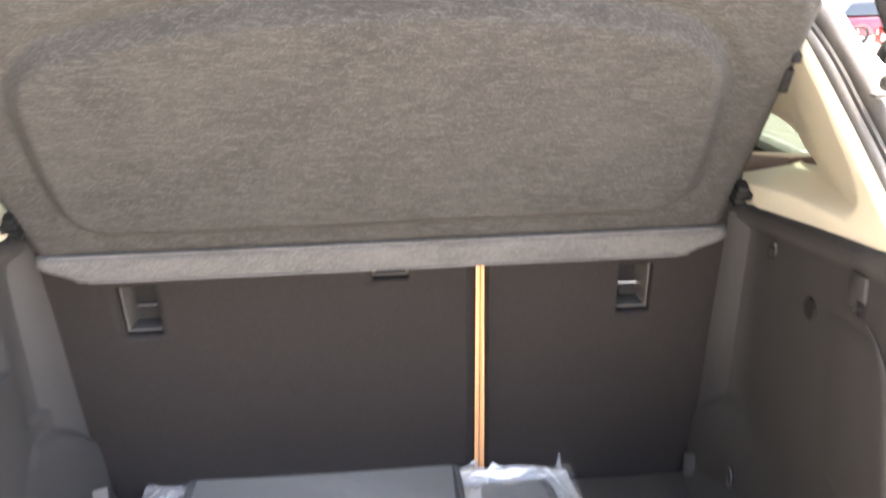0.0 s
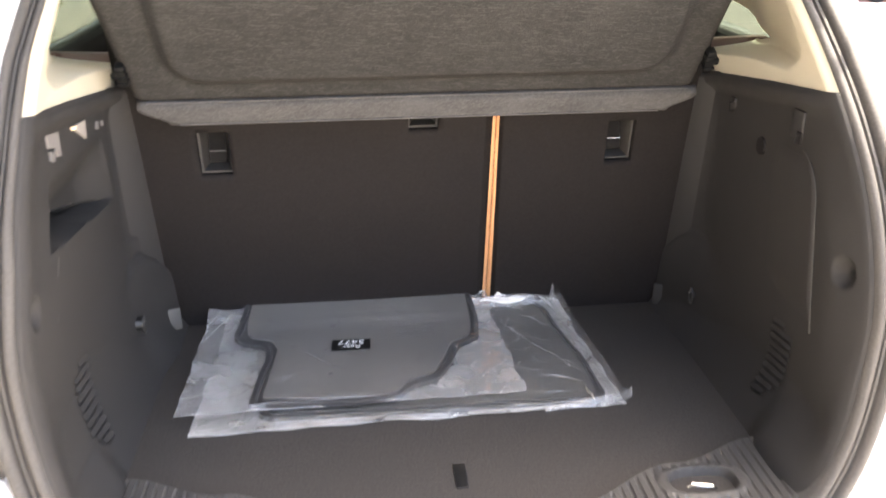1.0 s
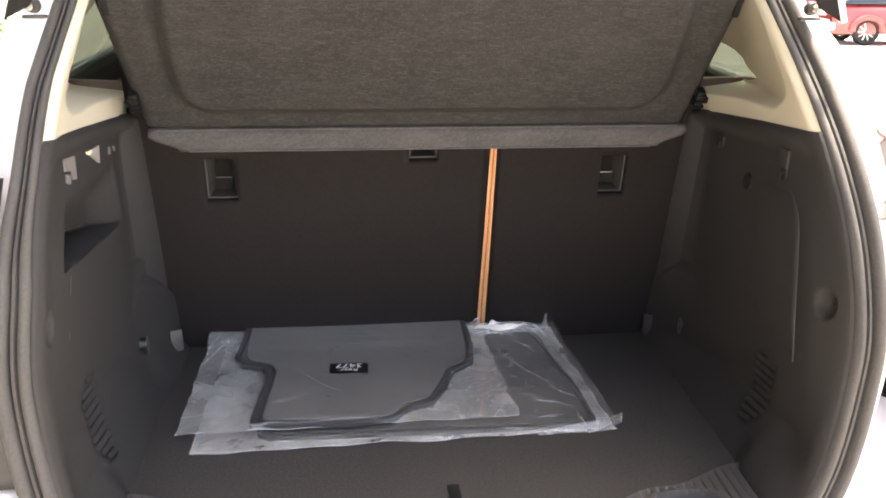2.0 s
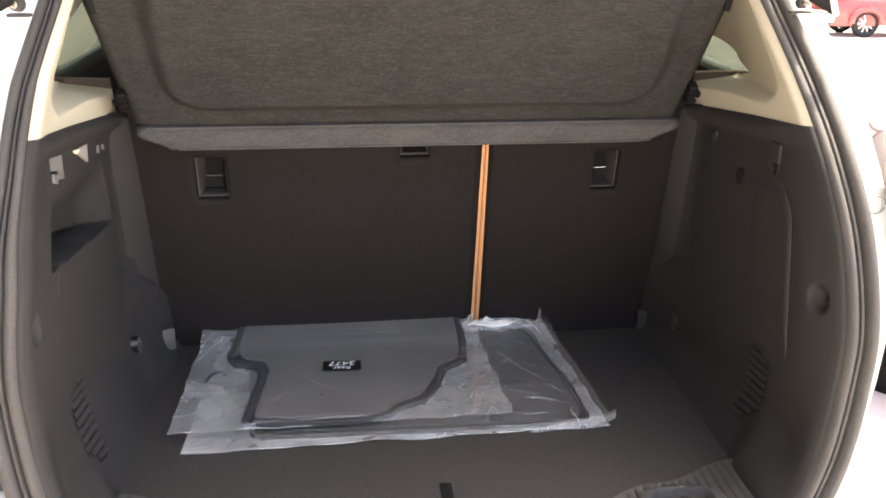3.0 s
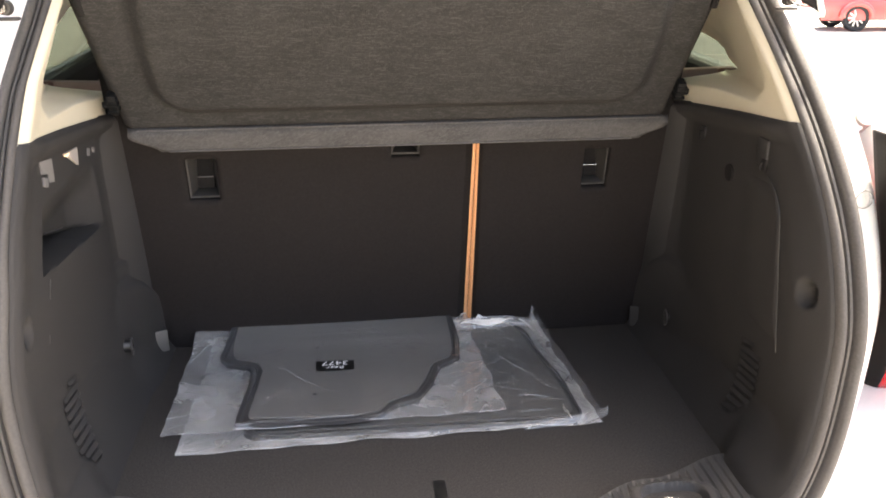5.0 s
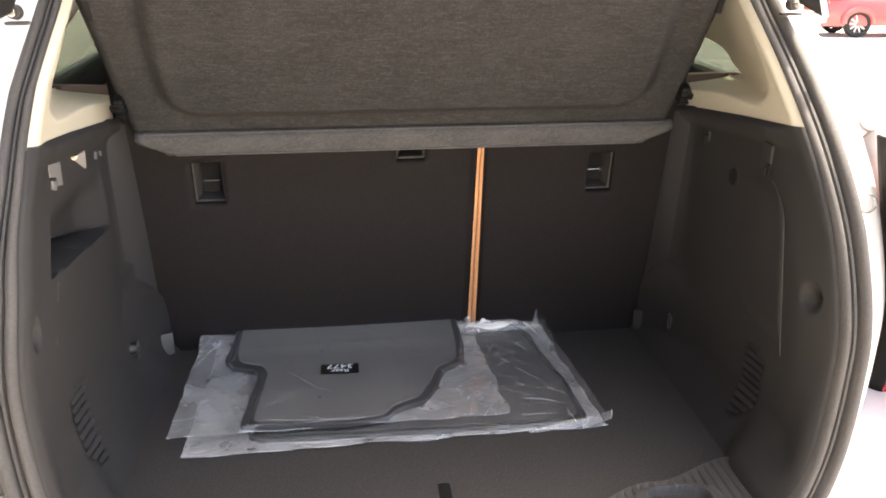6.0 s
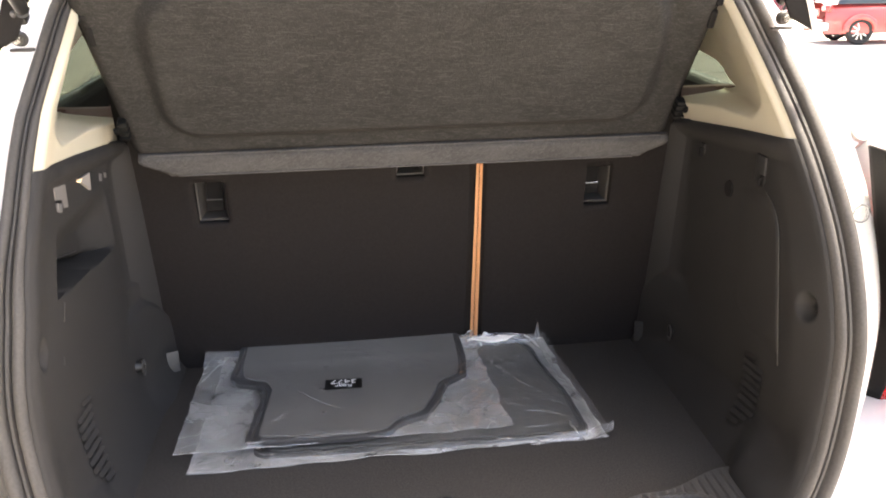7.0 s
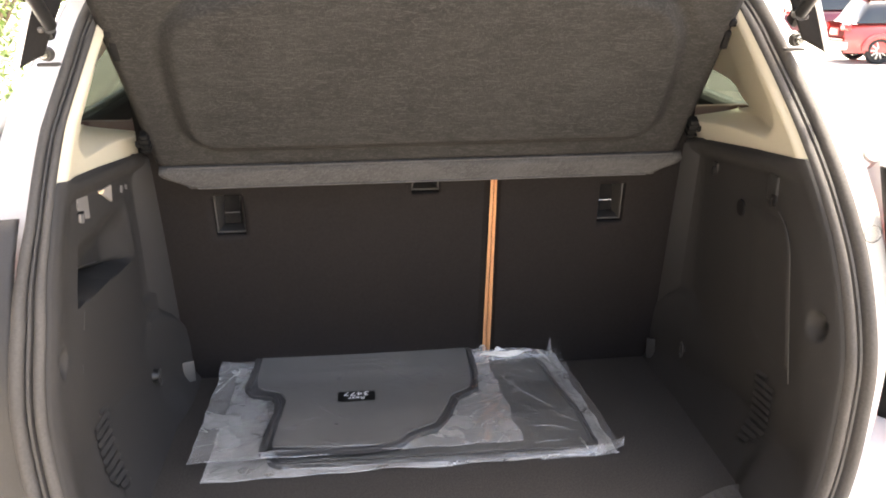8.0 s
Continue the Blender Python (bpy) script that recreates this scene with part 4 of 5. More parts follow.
def wheel(parent, place, r=0.34, w=0.22, face=1):
    """Tyre and spoked rim, axle along x."""
    p = Vector(place)
    bm = bmesh.new()
    prof = [(r * 0.66, -w / 2 * 0.9), (r * 0.90, -w / 2), (r * 0.985, -w / 2 * 0.8), (r, -w / 2 * 0.5), (r, w / 2 * 0.5), (r * 0.985, w / 2 * 0.8), (r * 0.90, w / 2), (r * 0.66, w / 2 * 0.9)]
    n = 36
    rings = [[bm.verts.new(p + Vector((x, rr * math.cos(a), rr * math.sin(a)))) for rr, x in prof] for a in (2 * math.pi * k / n for k in range(n))]
    for i in range(n):
        a, b = rings[i], rings[(i + 1) % n]
        for k in range(len(prof)):
            q = (k + 1) % len(prof)
            bm.faces.new((a[k], b[k], b[q], a[q]))
    tyre = part("tyre", bm, M_TYRE, parent)
    bm = rod(p + Vector((-w * 0.2, 0, 0)), p + Vector((w * 0.2, 0, 0)), r * 0.16, seg=20)
    for k in range(10):
        a = 2 * math.pi * k / 10
        c = p + Vector((face * w * 0.30, r * 0.40 * math.cos(a), r * 0.40 * math.sin(a)))
        box((0.03, r * 0.56, r * 0.10), Matrix.Translation(c) @ Matrix.Rotation(a, 4, "X"), 0.006, bm)
    part("rim", bm, M_ALLOY, tyre)
    part("hub_plate", rod(p + Vector((-0.02, 0, 0)), p + Vector((0.02, 0, 0)), r * 0.62, seg=28), M_BLACK, tyre)


for side in (-1, 1):
    for y in (0.0, 2.60):
        wheel(suv, (side * 0.70, y, 0.34 - FALL * y), face=side)


# ---- mats in clear bags ----
def rounded_poly(corners, r, steps=5):
    out = []
    n = len(corners)
    for i in range(n):
        p, a, b = Vector(corners[i]), Vector(corners[i - 1]), Vector(corners[(i + 1) % n])
        da, db = (a - p), (b - p)
        k = min(r, da.length * 0.45, db.length * 0.45)
        p0, p1 = p + da.normalized() * k, p + db.normalized() * k
        for s in range(steps + 1):
            t = s / steps
            out.append(tuple((1 - t) ** 2 * p0 + 2 * t * (1 - t) * p + t * t * p1))
    return out


def shrink(outline, d):
    """The outline moved inward by d."""
    n = len(outline)
    c = []
    for i in range(n):
        a, p, b = Vector(outline[i - 1]), Vector(outline[i]), Vector(outline[(i + 1) % n])
        way = (b - a).normalized()
        c.append(tuple(p + Vector((-way.y, way.x)) * d))
    return c


def inside(outline, x, y):
    """How far a place lies inside the outline, negative outside."""
    d, ins = 9.0, False
    n = len(outline)
    for i in range(n):
        (x0, y0), (x1, y1) = outline[i - 1], outline[i]
        dx, dy = x1 - x0, y1 - y0
        t = min(1, max(0, ((x - x0) * dx + (y - y0) * dy) / (dx * dx + dy * dy + 1e-12)))
        d = min(d, math.hypot(x - x0 - t * dx, y - y0 - t * dy))
        if (y0 > y) != (y1 > y) and x < x0 + (y - y0) / (dy + 1e-12) * dx:
            ins = not ins
    return d if ins else -d


def curl(y):
    """The mats and bags ride up against the foot of the seats."""
    return 0.020 * smooth(-0.06, 0.075, y)


def floor_mat(name, outline, field, z0, label, rim, rubber):
    bm = bmesh.new()
    levels = [(outline, z0), (outline, z0 + 0.0075), (shrink(outline, 0.002), z0 + 0.009), (shrink(outline, rim * 0.4), z0 + 0.009), (shrink(outline, rim * 0.55), z0 + 0.0060), (shrink(outline, rim), z0 + 0.0060)]
    rings = [[bm.verts.new((x, y, z + curl(y))) for x, y in o] for o, z in levels]
    for a, b in zip(rings, rings[1:]):
        for k in range(len(a)):
            bm.faces.new((a[k], a[(k + 1) % len(a)], b[(k + 1) % len(a)], b[k]))
    skirt = [[bm.verts.new((x, y, z0 + 0.0058 + curl(y))) for x, y in shrink(field, d)] for d in (-0.010, 0.001)]
    for k in range(len(field)):
        bm.faces.new((skirt[0][k], skirt[0][(k + 1) % len(field)], skirt[1][(k + 1) % len(field)], skirt[1][k]))
    ob = part(name, bm, M_MAT_RIM, None, angle=30)
    tagged(ob, label, "floor mat")
    bm = bmesh.new()
    rings = [[bm.verts.new((x, y, z + curl(y))) for x, y in field] for z in (z0 + 0.003, z0 + 0.0092)]
    for a, b in zip(rings, rings[1:]):
        for k in range(len(a)):
            bm.faces.new((a[k], a[(k + 1) % len(a)], b[(k + 1) % len(a)], b[k]))
    for tri in tessellate_polygon([[Vector((x, y, 0)) for x, y in field]]):
        bm.faces.new([rings[-1][k] for k in tri])
    for step in (-0.02, 0.0, 0.015, 0.03, 0.045):
        bmesh.ops.bisect_plane(bm, geom=bm.verts[:] + bm.edges[:] + bm.faces[:], plane_co=(0, step, 0), plane_no=(0, 1, 0))
    for v in bm.verts:
        if v.co.z > z0 + 0.006:
            v.co.z = z0 + 0.0092 + curl(v.co.y)
    part("field", bm, rubber, ob, "flat grey middle of the mat", angle=30)
    return ob


def ripple(x, y, seed):
    """Fine uneven waves of slack film, in metres."""
    a = noise.noise(Vector((x * 11 + seed, y * 11, seed)))
    b = 1 - abs(noise.noise(Vector((x * 9 + y * 16 + seed, y * 6 - x * 5, seed + 4))))
    c = 1 - abs(noise.noise(Vector((x * 26 - y * 22, x * 9 + y * 11 + seed, seed + 8))))
    return 0.0030 * a + 0.0050 * b ** 9 + 0.0026 * c ** 12


class Bag:
    """A flat bag of two clear sheets; corners run bl, br, tr, tl. The content stands up to `full` high inside `content`."""

    def __init__(self, corners, z0, content, full, seed, slack):
        self.corners = [Vector(c) for c in corners]
        self.z0, self.content, self.full, self.seed, self.slack = z0, content, full, seed, slack

    def spot(self, u, v):
        bl, br, tr, tl = self.corners
        p = (bl * (1 - u) + br * u) * (1 - v) + (tl * (1 - u) + tr * u) * v
        p.x += 0.005 * noise.noise(Vector((v * 7 + self.seed, u * 3, 3))) + 0.0015 * noise.noise(Vector((v * 31, u * 3 + self.seed, 7)))
        p.y += 0.004 * noise.noise(Vector((u * 9, v * 3 + self.seed, 9))) + 0.0010 * noise.noise(Vector((u * 40, self.seed, v)))
        return p

    def z(self, x, y, edge=0.1):
        d = inside(self.content, x, y)
        taut = smooth(0.004, 0.030, d)
        z = self.z0 + 0.0012 + self.full * smooth(-0.030, 0.001, d)
        z += ripple(x, y, self.seed) * (self.slack * taut + (1 - taut)) * smooth(0.0, 0.02, edge)
        return max(z, self.z0 + 0.0008) + curl(y)

    def top(self, u, v):
        p = self.spot(u, v)
        edge = min(u * 0.6, (1 - u) * 0.6, v * 0.40, (1 - v) * 0.40)
        z = self.z(p.x, p.y, edge)
        low = self.low(u, v).z
        return Vector((p.x, p.y, low + 0.0004 + (z - low) * smooth(0.0, 0.008, edge)))

    def low(self, u, v):
        p = self.spot(u, v)
        side = min(u * 0.6, (1 - u) * 0.6, v * 0.40)
        flare = 0.006 * (0.5 + noise.noise(Vector((u * 8 + self.seed, v * 8, 1)))) * smooth(0.03, 0.0, side)
        return Vector((p.x, p.y, self.z0 + max(0.0, flare) + curl(p.y) + 0.004 * smooth(0.93, 1.0, v)))

    def build(self, name, film_top, film_low, label, cells):
        sheet = part(name, surf(self.top, *cells), film_top, None, angle=80)
        tagged(sheet, label, "plastic bag", "bags of floor mats")
        part("lower_sheet", surf(self.low, 60, 50), film_low, sheet, angle=80)
        for us, vs, r in (((0, 1), (0, 0), 0.0009), ((0, 1), (1, 1), 0.0013), ((0, 0), (0, 1), 0.0006), ((1, 1), (0, 1), 0.0006)):
            pts = [self.top(us[0] + (us[1] - us[0]) * k / 60, vs[0] + (vs[1] - vs[0]) * k / 60) + Vector((0, 0, 0.0006)) for k in range(61)]
            # the back hem's bright line comes from whiter film
            part("hem", tube(pts, r, 6), M_FOLD_GLINT if r > 0.001 else M_ROLL, sheet, angle=80)
        return sheet

    def fold(self, parent, a, mid, b, width, rise):
        """A pinched fold standing up from the sheet along a bent line, tapering out at both ends."""
        a, mid, b = Vector(a), Vector(mid), Vector(b)
        knee = mid * 2 - (a + b) / 2

        def spot(u, v):
            q = a * (1 - u) ** 2 + knee * 2 * u * (1 - u) + b * u * u
            way = (knee - a) * (1 - u) + (b - knee) * u
            across = Vector((-way.y, way.x)).normalized()
            thin = math.sin(math.pi * min(1.0, max(0.0, u))) ** 0.8
            wob = 0.35 * noise.noise(Vector((u * 7, a.x * 40, a.y * 40)))
            k = 2 * v - 1
            q = q + across * (k * 0.5 + wob) * 0.45 * width * (0.12 + 0.88 * thin)
            return Vector((q.x, q.y, self.z(q.x, q.y) + 0.0004 + rise * thin * (1 - abs(k) ** 1.6) * (0.75 + 0.5 * noise.noise(Vector((u * 11, b.x * 30, 2))))))

        # wider folds get whiter film, with their reflections in its haze
        part("film_fold", surf(spot, 26, 6), M_SKY_GLINT if width > 0.02 else M_FOLD_GLINT if width > 0.0055 else M_ROLL, parent, angle=80)


def wavy(outline, amount, seed):
    """The outline with a slightly uneven edge."""
    fine = []
    n = len(outline)
    for k in range(n):
        a, b = Vector(outline[k]), Vector(outline[(k + 1) % n])
        steps = max(1, int((b - a).length / 0.012))
        fine += [a + (b - a) * (i / steps) for i in range(steps)]
    return [(p.x + amount * noise.noise(Vector((p.x * 45, p.y * 45, seed))), p.y + amount * noise.noise(Vector((p.x * 45, p.y * 45, seed + 5)))) for p in fine]


MAT_LOW = wavy(rounded_poly([(-0.300, -0.322), (0.288, -0.330), (0.284, -0.20), (0.263, -0.075), (0.250, 0.012), (0.205, 0.050), (-0.335, 0.048)], 0.030), 0.002, 2.0)
MAT_HIGH = wavy(rounded_poly([(-0.316, -0.312), (-0.136, -0.316), (-0.066, -0.308), (-0.046, -0.278), (0.008, -0.256), (0.036, -0.196), (0.052, -0.142), (0.094, -0.116), (0.104, -0.041), (0.098, 0.046),
                              (-0.352, 0.049), (-0.368, -0.066), (-0.350, -0.094), (-0.304, -0.108), (-0.298, -0.145), (-0.308, -0.216)], 0.016), 0.0025, 6.0)

FIELD_LOW = rounded_poly([(-0.288, -0.310), (0.274, -0.318), (0.270, -0.20), (0.250, -0.075), (0.238, 0.005), (0.20, 0.044), (-0.325, 0.042)], 0.030)
FIELD_HIGH = wavy(rounded_poly([(-0.294, -0.291), (-0.136, -0.304), (-0.072, -0.296), (-0.050, -0.263), (0.000, -0.235), (0.021, -0.188), (0.040, -0.131), (0.080, -0.104), (0.088, -0.040), (0.086, 0.044),
                                (-0.340, 0.046), (-0.345, -0.040), (-0.338, -0.068), (-0.294, -0.088), (-0.280, -0.122), (-0.288, -0.217)], 0.012), 0.002, 9.0)
floor_mat("floor_mat", MAT_LOW, FIELD_LOW, 0.7015, "dark grey rubber floor mat packed in a clear bag", 0.012, M_MAT_LOW)
low_bag = Bag([(-0.408, -0.354), (0.318, -0.336), (0.284, 0.058), (-0.392, 0.052)], 0.7005, MAT_LOW, 0.0112, 2.0, 0.55)
bag_low = low_bag.build("plastic_bag", M_FILM_CREASED, M_HAZE_LOW, "large clear bag holding a dark mat on the load floor", (260, 150))

# folds fan out from the back corner of the large bag and gather at its front corner
BACK_FOLDS = [((0.148, -0.014), (0.188, -0.115), (0.272, -0.226), 0.0050, 0.0030), ((0.191, -0.019), (0.219, -0.038), (0.236, -0.082), 0.0040, 0.0024),
              ((0.178, -0.246), (0.218, -0.251), (0.256, -0.272), 0.0046, 0.0026), ((0.147, 0.027), (0.171, 0.011), (0.204, -0.003), 0.0050, 0.0036),
              ((0.136, 0.030), (0.180, 0.050), (0.226, 0.044), 0.0240, 0.0120), ((0.190, 0.048), (0.238, 0.044), (0.268, 0.000), 0.0060, 0.0050),
              ((0.217, 0.043), (0.247, 0.017), (0.262, -0.006), 0.0040, 0.0036)]
FRONT_FOLDS = [((0.137, -0.054), (0.146, -0.115), (0.162, -0.159), 0.0030, 0.0018), ((0.229, 0.002), (0.258, -0.048), (0.268, -0.139), 0.0036, 0.0020),
               ((0.229, -0.181), (0.244, -0.214), (0.284, -0.249), 0.0040, 0.0022), ((0.170, -0.300), (0.203, -0.304), (0.243, -0.293), 0.0040, 0.0020),
               ((0.260, -0.280), (0.256, -0.308), (0.262, -0.335), 0.0060, 0.0075), ((-0.061, -0.332), (-0.015, -0.344), (0.056, -0.342), 0.0050, 0.0030),
               ((-0.300, -0.335), (-0.180, -0.340), (-0.040, -0.330), 0.0040, 0.0020), ((0.266, -0.013), (0.276, -0.021), (0.293, -0.019), 0.0030, 0.0020)]
for fold in BACK_FOLDS + FRONT_FOLDS:
    low_bag.fold(bag_low, *fold)


def seam_right(u, v):
    a = Vector((0.318, -0.336)) * (1 - v) + Vector((0.284, 0.058)) * v
    x = a.x - 0.026 + 0.026 * u + 0.004 * math.sin(math.pi * v)
    wave = 0.0012 * math.sin(v * 21 + u * 2) + 0.002 * noise.noise(Vector((u * 2, v * 8, 4)))
    return Vector((x, a.y, 0.7110 + 0.010 * u + wave + curl(a.y) + 0.010 * smooth(0.93, 1.0, v)))


part("sealed_edge", surf(seam_right, 8, 60), M_SEAM, bag_low, "milky heat-sealed edge", angle=80)


def gathered(u, v):
    """The front edge pulled up into a glossy slope that ends in crumples."""
    x = 0.176 + 0.118 * u
    q = Vector((x * 70, v * 2.0, 3.0))
    rough = smooth(0.55, 0.85, u)
    deep = (0.004 + 0.013 * u) * (1 - 0.35 * rough)
    fold = (0.0045 * noise.noise(q) + 0.003 * noise.noise(q * 2.6)) * rough
    return Vector((x, -0.346 + 0.012 * u + deep * v + fold * 0.6, 0.7040 + (0.004 + 0.009 * u) * v ** 0.7 + fold * math.sin(math.pi * v)))


part("rolled_edge", surf(gathered, 90, 12), M_ROLL, bag_low, "crumpled shiny front edge", angle=30)


def corner_flap(u, v):
    """The bag's front corner, folded over into a small flat roll."""
    a = 2 * math.pi * v
    w = 0.014 * (1 - 0.15 * u)
    return Vector((0.284 + 0.046 * u + 0.004 * math.cos(a), -0.338 + 0.020 * u + w * math.cos(a), 0.7110 + 0.004 * u + 0.0065 * math.sin(a) + 0.002 * noise.noise(Vector((u * 9, math.cos(a) * 2, 5)))))


part("corner_flap", surf(corner_flap, 14, 20), M_SEAM, bag_low, "folded bag corner", angle=60)
part("corner_flap_edge", tube([corner_flap(1.0, k / 20) for k in range(20)], 0.0009, 6), M_ROLL, bag_low, angle=80)
part("corner_flap_edge", tube([corner_flap(k / 14, 0.72) for k in range(15)], 0.0008, 6), M_ROLL, bag_low, angle=80)
part("corner_tip", surf(lambda u, v: Vector((0.257 + 0.009 * v + u * (0.004 + 0.018 * (1 - v) ** 1.5), 0.024 + 0.003 * math.sin(u * 3), 0.724 + (0.046 - 0.014 * u) * v)), 6, 10), M_ROLL, bag_low, "upright pinched corner of the bag", angle=80)


def bunched(u, v):
    """The bag's back edge, crumpled up against the foot of the seats."""
    x = 0.078 + 0.186 * u
    high = (0.016 + 0.009 * u) * math.sin(math.pi * min(1.0, 0.12 + 0.88 * u ** 0.7) * 0.98) ** 0.5
    q = Vector((x * 34, v * 1.6 + x * 9, 6.0))
    crease = 0.0040 * noise.noise(q) + 0.0022 * noise.noise(q * 2.7)
    return Vector((x, 0.012 + 0.016 * v + crease * 0.5, 0.7235 + 0.004 * u + high * max(0.0, v) ** 0.8 + crease * math.sin(math.pi * v)))


part("bunched_edge", surf(bunched, 110, 14), M_ROLL, bag_low, "crumpled back edge of the bag, whitened for its highlight", angle=80)
# a whiter strip over it paints the brightest part of the highlight
part("bunched_edge", surf(lambda u, v: bunched(0.20 + 0.60 * u, 0.50 + 0.10 * math.sin(9 * u) + 0.62 * (v - 0.5) * math.sin(math.pi * (0.04 + 0.92 * u))) + Vector((0, -0.0015 - 0.003 * math.sin(math.pi * v), 0.001)), 70, 10), M_SKY_GLINT, bag_low, "crumpled back edge of the bag, whitened for its highlight", angle=80)
high = floor_mat("floor_mat", MAT_HIGH, FIELD_HIGH, 0.7195, "grey rubber rear mat with stepped sides in a bag", 0.022, M_MAT)
high_bag = Bag([(-0.434, -0.321), (0.150, -0.304), (0.130, 0.050), (-0.424, 0.054)], 0.7180, MAT_HIGH, 0.0118, 7.0, 0.10)
bag_high = high_bag.build("plastic_bag", M_FILM, M_HAZE, "smaller clear bag with a labelled mat lying on top", (200, 120))
LEFT_FOLDS = [((-0.255, -0.098), (-0.200, -0.179), (-0.136, -0.226), 0.0040, 0.0016), ((-0.259, -0.290), (-0.235, -0.301), (-0.190, -0.308), 0.0036, 0.0014),
              ((-0.204, -0.279), (-0.180, -0.302), (-0.136, -0.311), 0.0044, 0.0020), ((-0.417, -0.088), (-0.401, -0.079), (-0.380, -0.056), 0.0030, 0.0020),
              ((-0.355, 0.009), (-0.342, 0.004), (-0.325, -0.005), 0.0024, 0.0012), ((-0.411, 0.004), (-0.398, 0.008), (-0.377, 0.004), 0.0050, 0.0030)]
RIGHT_FOLDS = [((0.031, -0.109), (0.055, -0.177), (0.085, -0.239), 0.0030, 0.0018), ((0.052, -0.177), (0.078, -0.184), (0.096, -0.197), 0.0024, 0.0014),
               ((0.105, -0.001), (0.108, -0.014), (0.112, -0.040), 0.0034, 0.0026), ((0.112, -0.094), (0.111, -0.116), (0.116, -0.141), 0.0028, 0.0020),
               ((0.090, -0.056), (0.088, -0.074), (0.106, -0.082), 0.0026, 0.0020), ((-0.047, -0.275), (-0.021, -0.282), (0.014, -0.299), 0.0030, 0.0018)]
for fold in LEFT_FOLDS + RIGHT_FOLDS:
    high_bag.fold(bag_high, *fold)
part("bag_mark", box((0.004, 0.020, 0.0008), pose(-0.391, -0.128, high_bag.z(-0.391, -0.128) + 0.0015, 0, 0, -12)), M_BLACK, bag_high)
part("bag_mark", box((0.016, 0.003, 0.0008), pose(-0.380, -0.119, high_bag.z(-0.380, -0.119) + 0.0015, 0, 0, 10)), M_BLACK, bag_high)
for y in (-0.045, -0.225):
    part("moulding_dot", box((0.007, 0.004, 0.001), pose(-0.182, y, 0.7290)), M_MAT_RIM, high)

LABEL_Z = max(high_bag.z(-0.145 + dx, -0.122 + dy) for dx in (-0.03, 0, 0.03) for dy in (-0.015, 0, 0.015)) + 0.0012
sticker = part("label", box((0.071, 0.037, 0.0006), pose(-0.145, -0.128, LABEL_Z, 0, 0, -1)), M_LABEL, bag_high, "black label with white print")


def lettering(text, size, place, parent):
    cu = bpy.data.curves.new("print", "FONT")
    cu.body, cu.size, cu.align_x, cu.extrude = text, size, "CENTER", 0.00015
    tmp = bpy.data.objects.new("print", cu)
    me = bpy.data.meshes.new_from_object(tmp)
    bpy.data.objects.remove(tmp)
    me.materials.clear()
    me.materials.append(M_INK)
    ob = new("print", me)
    ob.parent = parent
    ob.matrix_basis = Matrix.Translation(Vector(place) - base_of(parent)) @ pose(0, 0, 0, 0, 0, 179)
    ob.scale = (1.18, 1, 1)
    return ob


lettering("Rear", 0.0150, (-0.145, -0.1315, LABEL_Z + 0.0005), sticker)
lettering("3477", 0.0215, (-0.145, -0.1125, LABEL_Z + 0.0005), sticker)


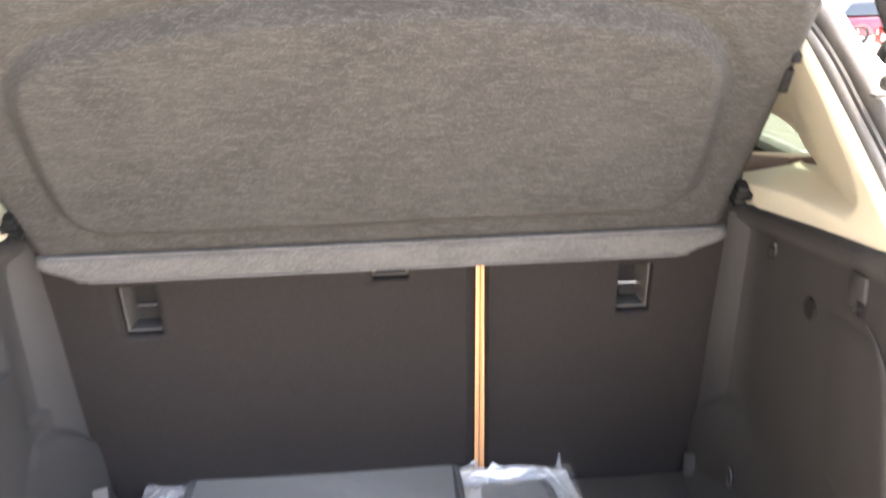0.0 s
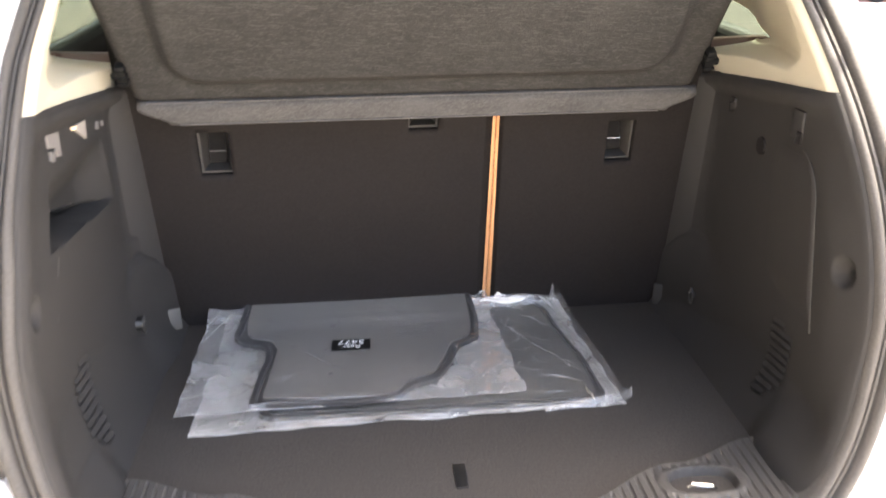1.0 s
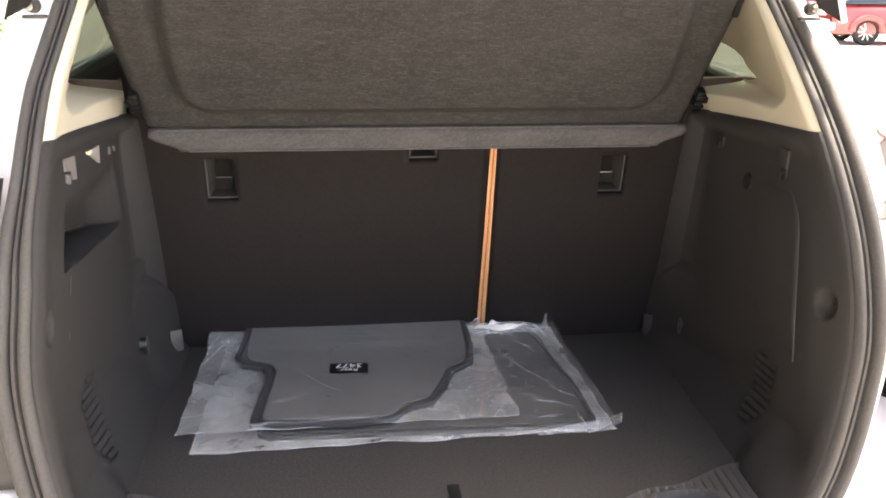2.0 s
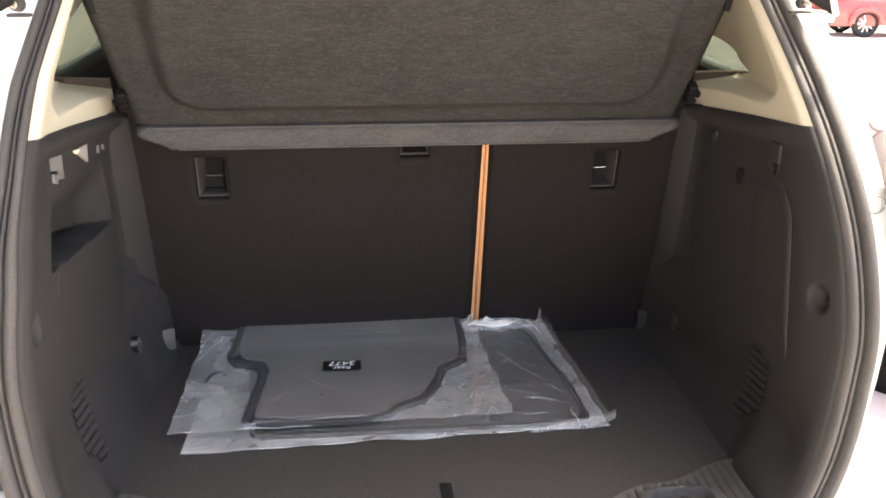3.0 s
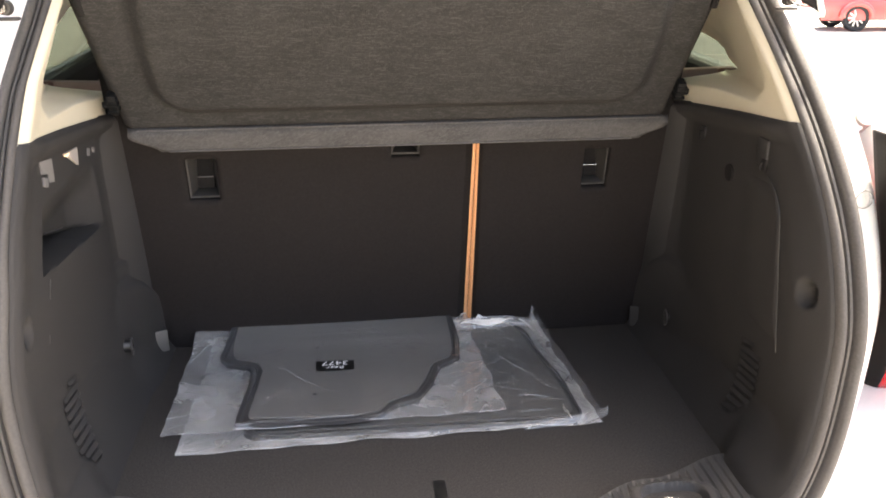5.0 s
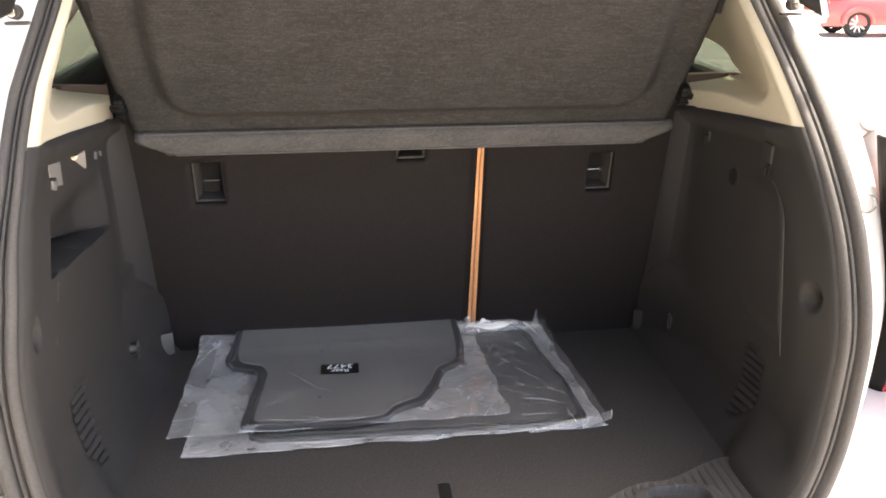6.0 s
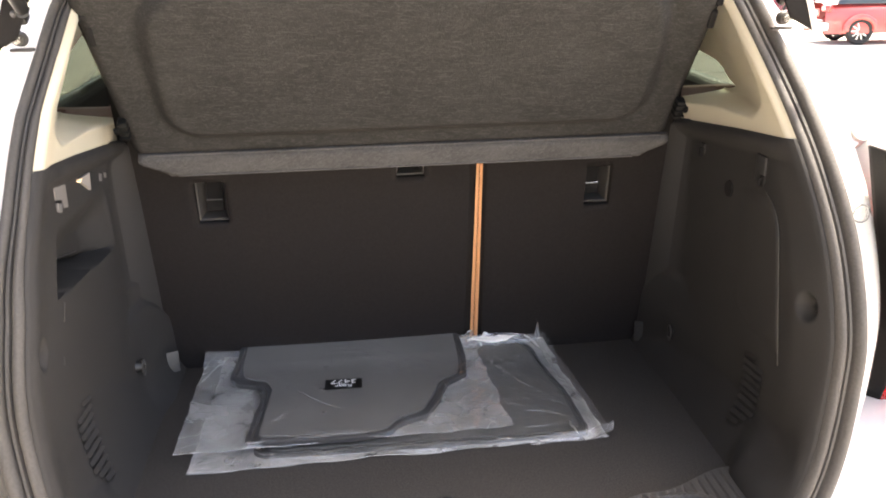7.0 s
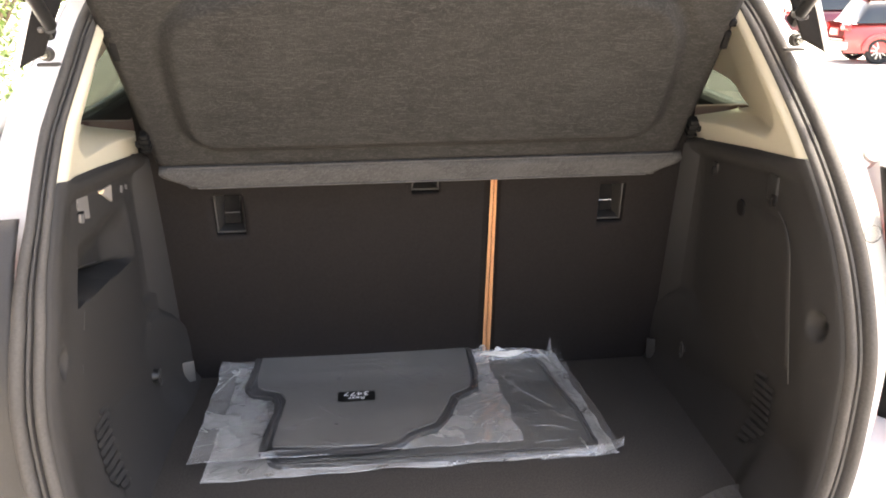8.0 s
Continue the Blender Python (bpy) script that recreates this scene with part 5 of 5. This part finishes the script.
# ---- parked cars ----
def parked_car(paint, m, label, shade_rear, size=0.84):
    """A parked car at the pose m: front towards +y, resting on z = 0."""
    car = thing("parked_car", (0, 0, 0), label, "car", "parked cars")

    def shell(u, v):
        """Body below the windows; u from the tail to the nose, v round the section."""
        y = -2.25 + 4.5 * u
        w = 0.90 - 0.12 * abs(2 * u - 1) ** 4
        top = 0.98 + 0.08 * smooth(0.75, 0.55, u) - 0.16 * smooth(0.9, 1.0, u)
        a = math.pi * v
        return Vector((w * math.copysign(abs(math.cos(a)) ** 0.45, math.cos(a)), y, 0.28 + (top - 0.28) * abs(math.sin(a)) ** 0.4))

    bm = surf(shell, 40, 24)
    bmesh.ops.holes_fill(bm, edges=bm.edges[:], sides=60)
    part("body", bm, paint, car, angle=50)

    def cabin(u, v):
        y = -2.10 + 3.0 * u
        hgt = 0.66 * smooth(0.0, 0.16, u) * smooth(1.0, 0.62, u)
        a = math.pi * v
        return Vector(((0.80 - 0.14 * abs(math.sin(a))) * math.copysign(abs(math.cos(a)) ** 0.5, math.cos(a)), y, 1.02 + hgt * abs(math.sin(a)) ** 0.45))

    part("window", surf(cabin, 30, 20), M_DARKGLASS, car, "dark windows")
    part("roof", surf(lambda u, v: Vector(((2 * u - 1) * 0.60, -1.75 + 1.75 * v, 1.672 + 0.03 * math.sin(math.pi * v) - 0.03 * (2 * u - 1) ** 2)), 10, 10), paint, car, thick=0.03)
    for x in (-1, 1):
        for y in (-1.38, 1.38):
            wheel(car, (x * 0.80, y, 0.34), r=0.34, face=x)
            part("wheel_arch", tube([(x * 0.905, y + 0.37 * math.cos(a), 0.40 + 0.30 * math.sin(a)) for a in np.linspace(-0.2, math.pi + 0.2, 20)], 0.075, 8), paint, car)
        lamp = part("tail_lamp", box((0.36, 0.10, 0.17), pose(x * 0.66, -2.19, 0.92, 0, 0, x * 14), 0.03), M_LENS, car, "red tail lamp")
        part("lens", box((0.14, 0.03, 0.07), pose(x * 0.60, -2.25, 0.92, 0, 0, x * 14), 0.01), M_CLEAR_LENS, lamp)
        part("headlamp", box((0.40, 0.10, 0.14), pose(x * 0.62, 2.20, 0.80, 0, 0, x * -16), 0.03), M_CLEAR_LENS, car, "clear headlamp")
    part("rear_bumper", box((1.62, 0.16, 0.22), pose(0, -2.22, 0.46), 0.05), M_SILVER if shade_rear else M_BLACK, car, "pale lower bumper")
    part("bumper_trim", box((1.50, 0.03, 0.03), pose(0, -2.31, 0.62), 0.01), M_CHROME, car)
    plate = part("plate_panel", box((0.62, 0.03, 0.20), pose(0, -2.24, 0.80), 0.02), paint, car)
    part("plate", box((0.40, 0.01, 0.11), pose(0, -2.262, 0.80)), M_INK, plate)
    grille = part("grille", box((0.95, 0.06, 0.26), pose(0, 2.24, 0.66), 0.04), M_BLACK, car, "black grille")
    part("chrome_bar", box((0.95, 0.03, 0.035), pose(0, 2.29, 0.70), 0.01), M_CHROME, grille)
    car.matrix_basis = m @ Matrix.Scale(size, 4)
    return car


SLOPE = Matrix.Rotation(-math.atan(FALL), 4, "X")
parked_car(M_RED, SLOPE @ pose(11.41, 15.85, 0, 0, 0, -99), "red car parked across the lane", True, 0.78)
parked_car(M_MAROON, SLOPE @ pose(15.03, 25.09, 0, 0, 0, -112), "dark maroon car parked further back", False)
parked_car(M_PAINT, SLOPE @ pose(7.85, 6.6, 0, 0, 0, 90), "white car parked beside the lane", False)


# ---- greenery ----
def shrub(place, size, count, seed, label):
    rnd = random.Random(seed)
    tree = thing("shrub", place, label, "shrub", "shrubs beside the car park")
    trunk = bmesh.new()
    tips = []
    for k in range(9):
        a = 2 * math.pi * k / 9 + rnd.uniform(-0.3, 0.3)
        pts = [Vector(place)]
        for s in range(4):
            pts.append(pts[-1] + Vector((math.cos(a) * size * 0.16, math.sin(a) * size * 0.16, size * 0.26)) * rnd.uniform(0.7, 1.2))
        tube(pts, 0.03 * size / 1.6, 6, trunk)
        tips += pts[1:]
    part("branches", trunk, M_BARK, tree)
    bm = bmesh.new()
    for _ in range(count):
        c = rnd.choice(tips) + Vector((rnd.gauss(0, 0.28), rnd.gauss(0, 0.28), rnd.gauss(0.05, 0.25))) * size * 0.8
        c.z = max(c.z, place[2] + 0.05)
        m = Matrix.Translation(c) @ Euler((rnd.uniform(-1, 1), rnd.uniform(-1, 1), rnd.uniform(0, 6.3))).to_matrix().to_4x4()
        w = rnd.uniform(0.03, 0.06) * size / 1.4
        vs = [bm.verts.new(m @ Vector(p)) for p in ((-w, 0, 0), (0, -w * 0.5, w * 0.15), (w, 0, 0), (0, w * 0.5, w * 0.15))]
        bm.faces.new(vs)
    tagged(part("crown", bm, M_LEAF, tree, smooth=False), kind="stuff")


for k, (x, y, size) in enumerate(((-6.2, 12.6, 2.2), (-5.2, 9.6, 1.5), (-8.0, 11.6, 2.8))):
    shrub((x, y, -FALL * y), size, 2600, 11 + k, "sunlit green leafy shrub")
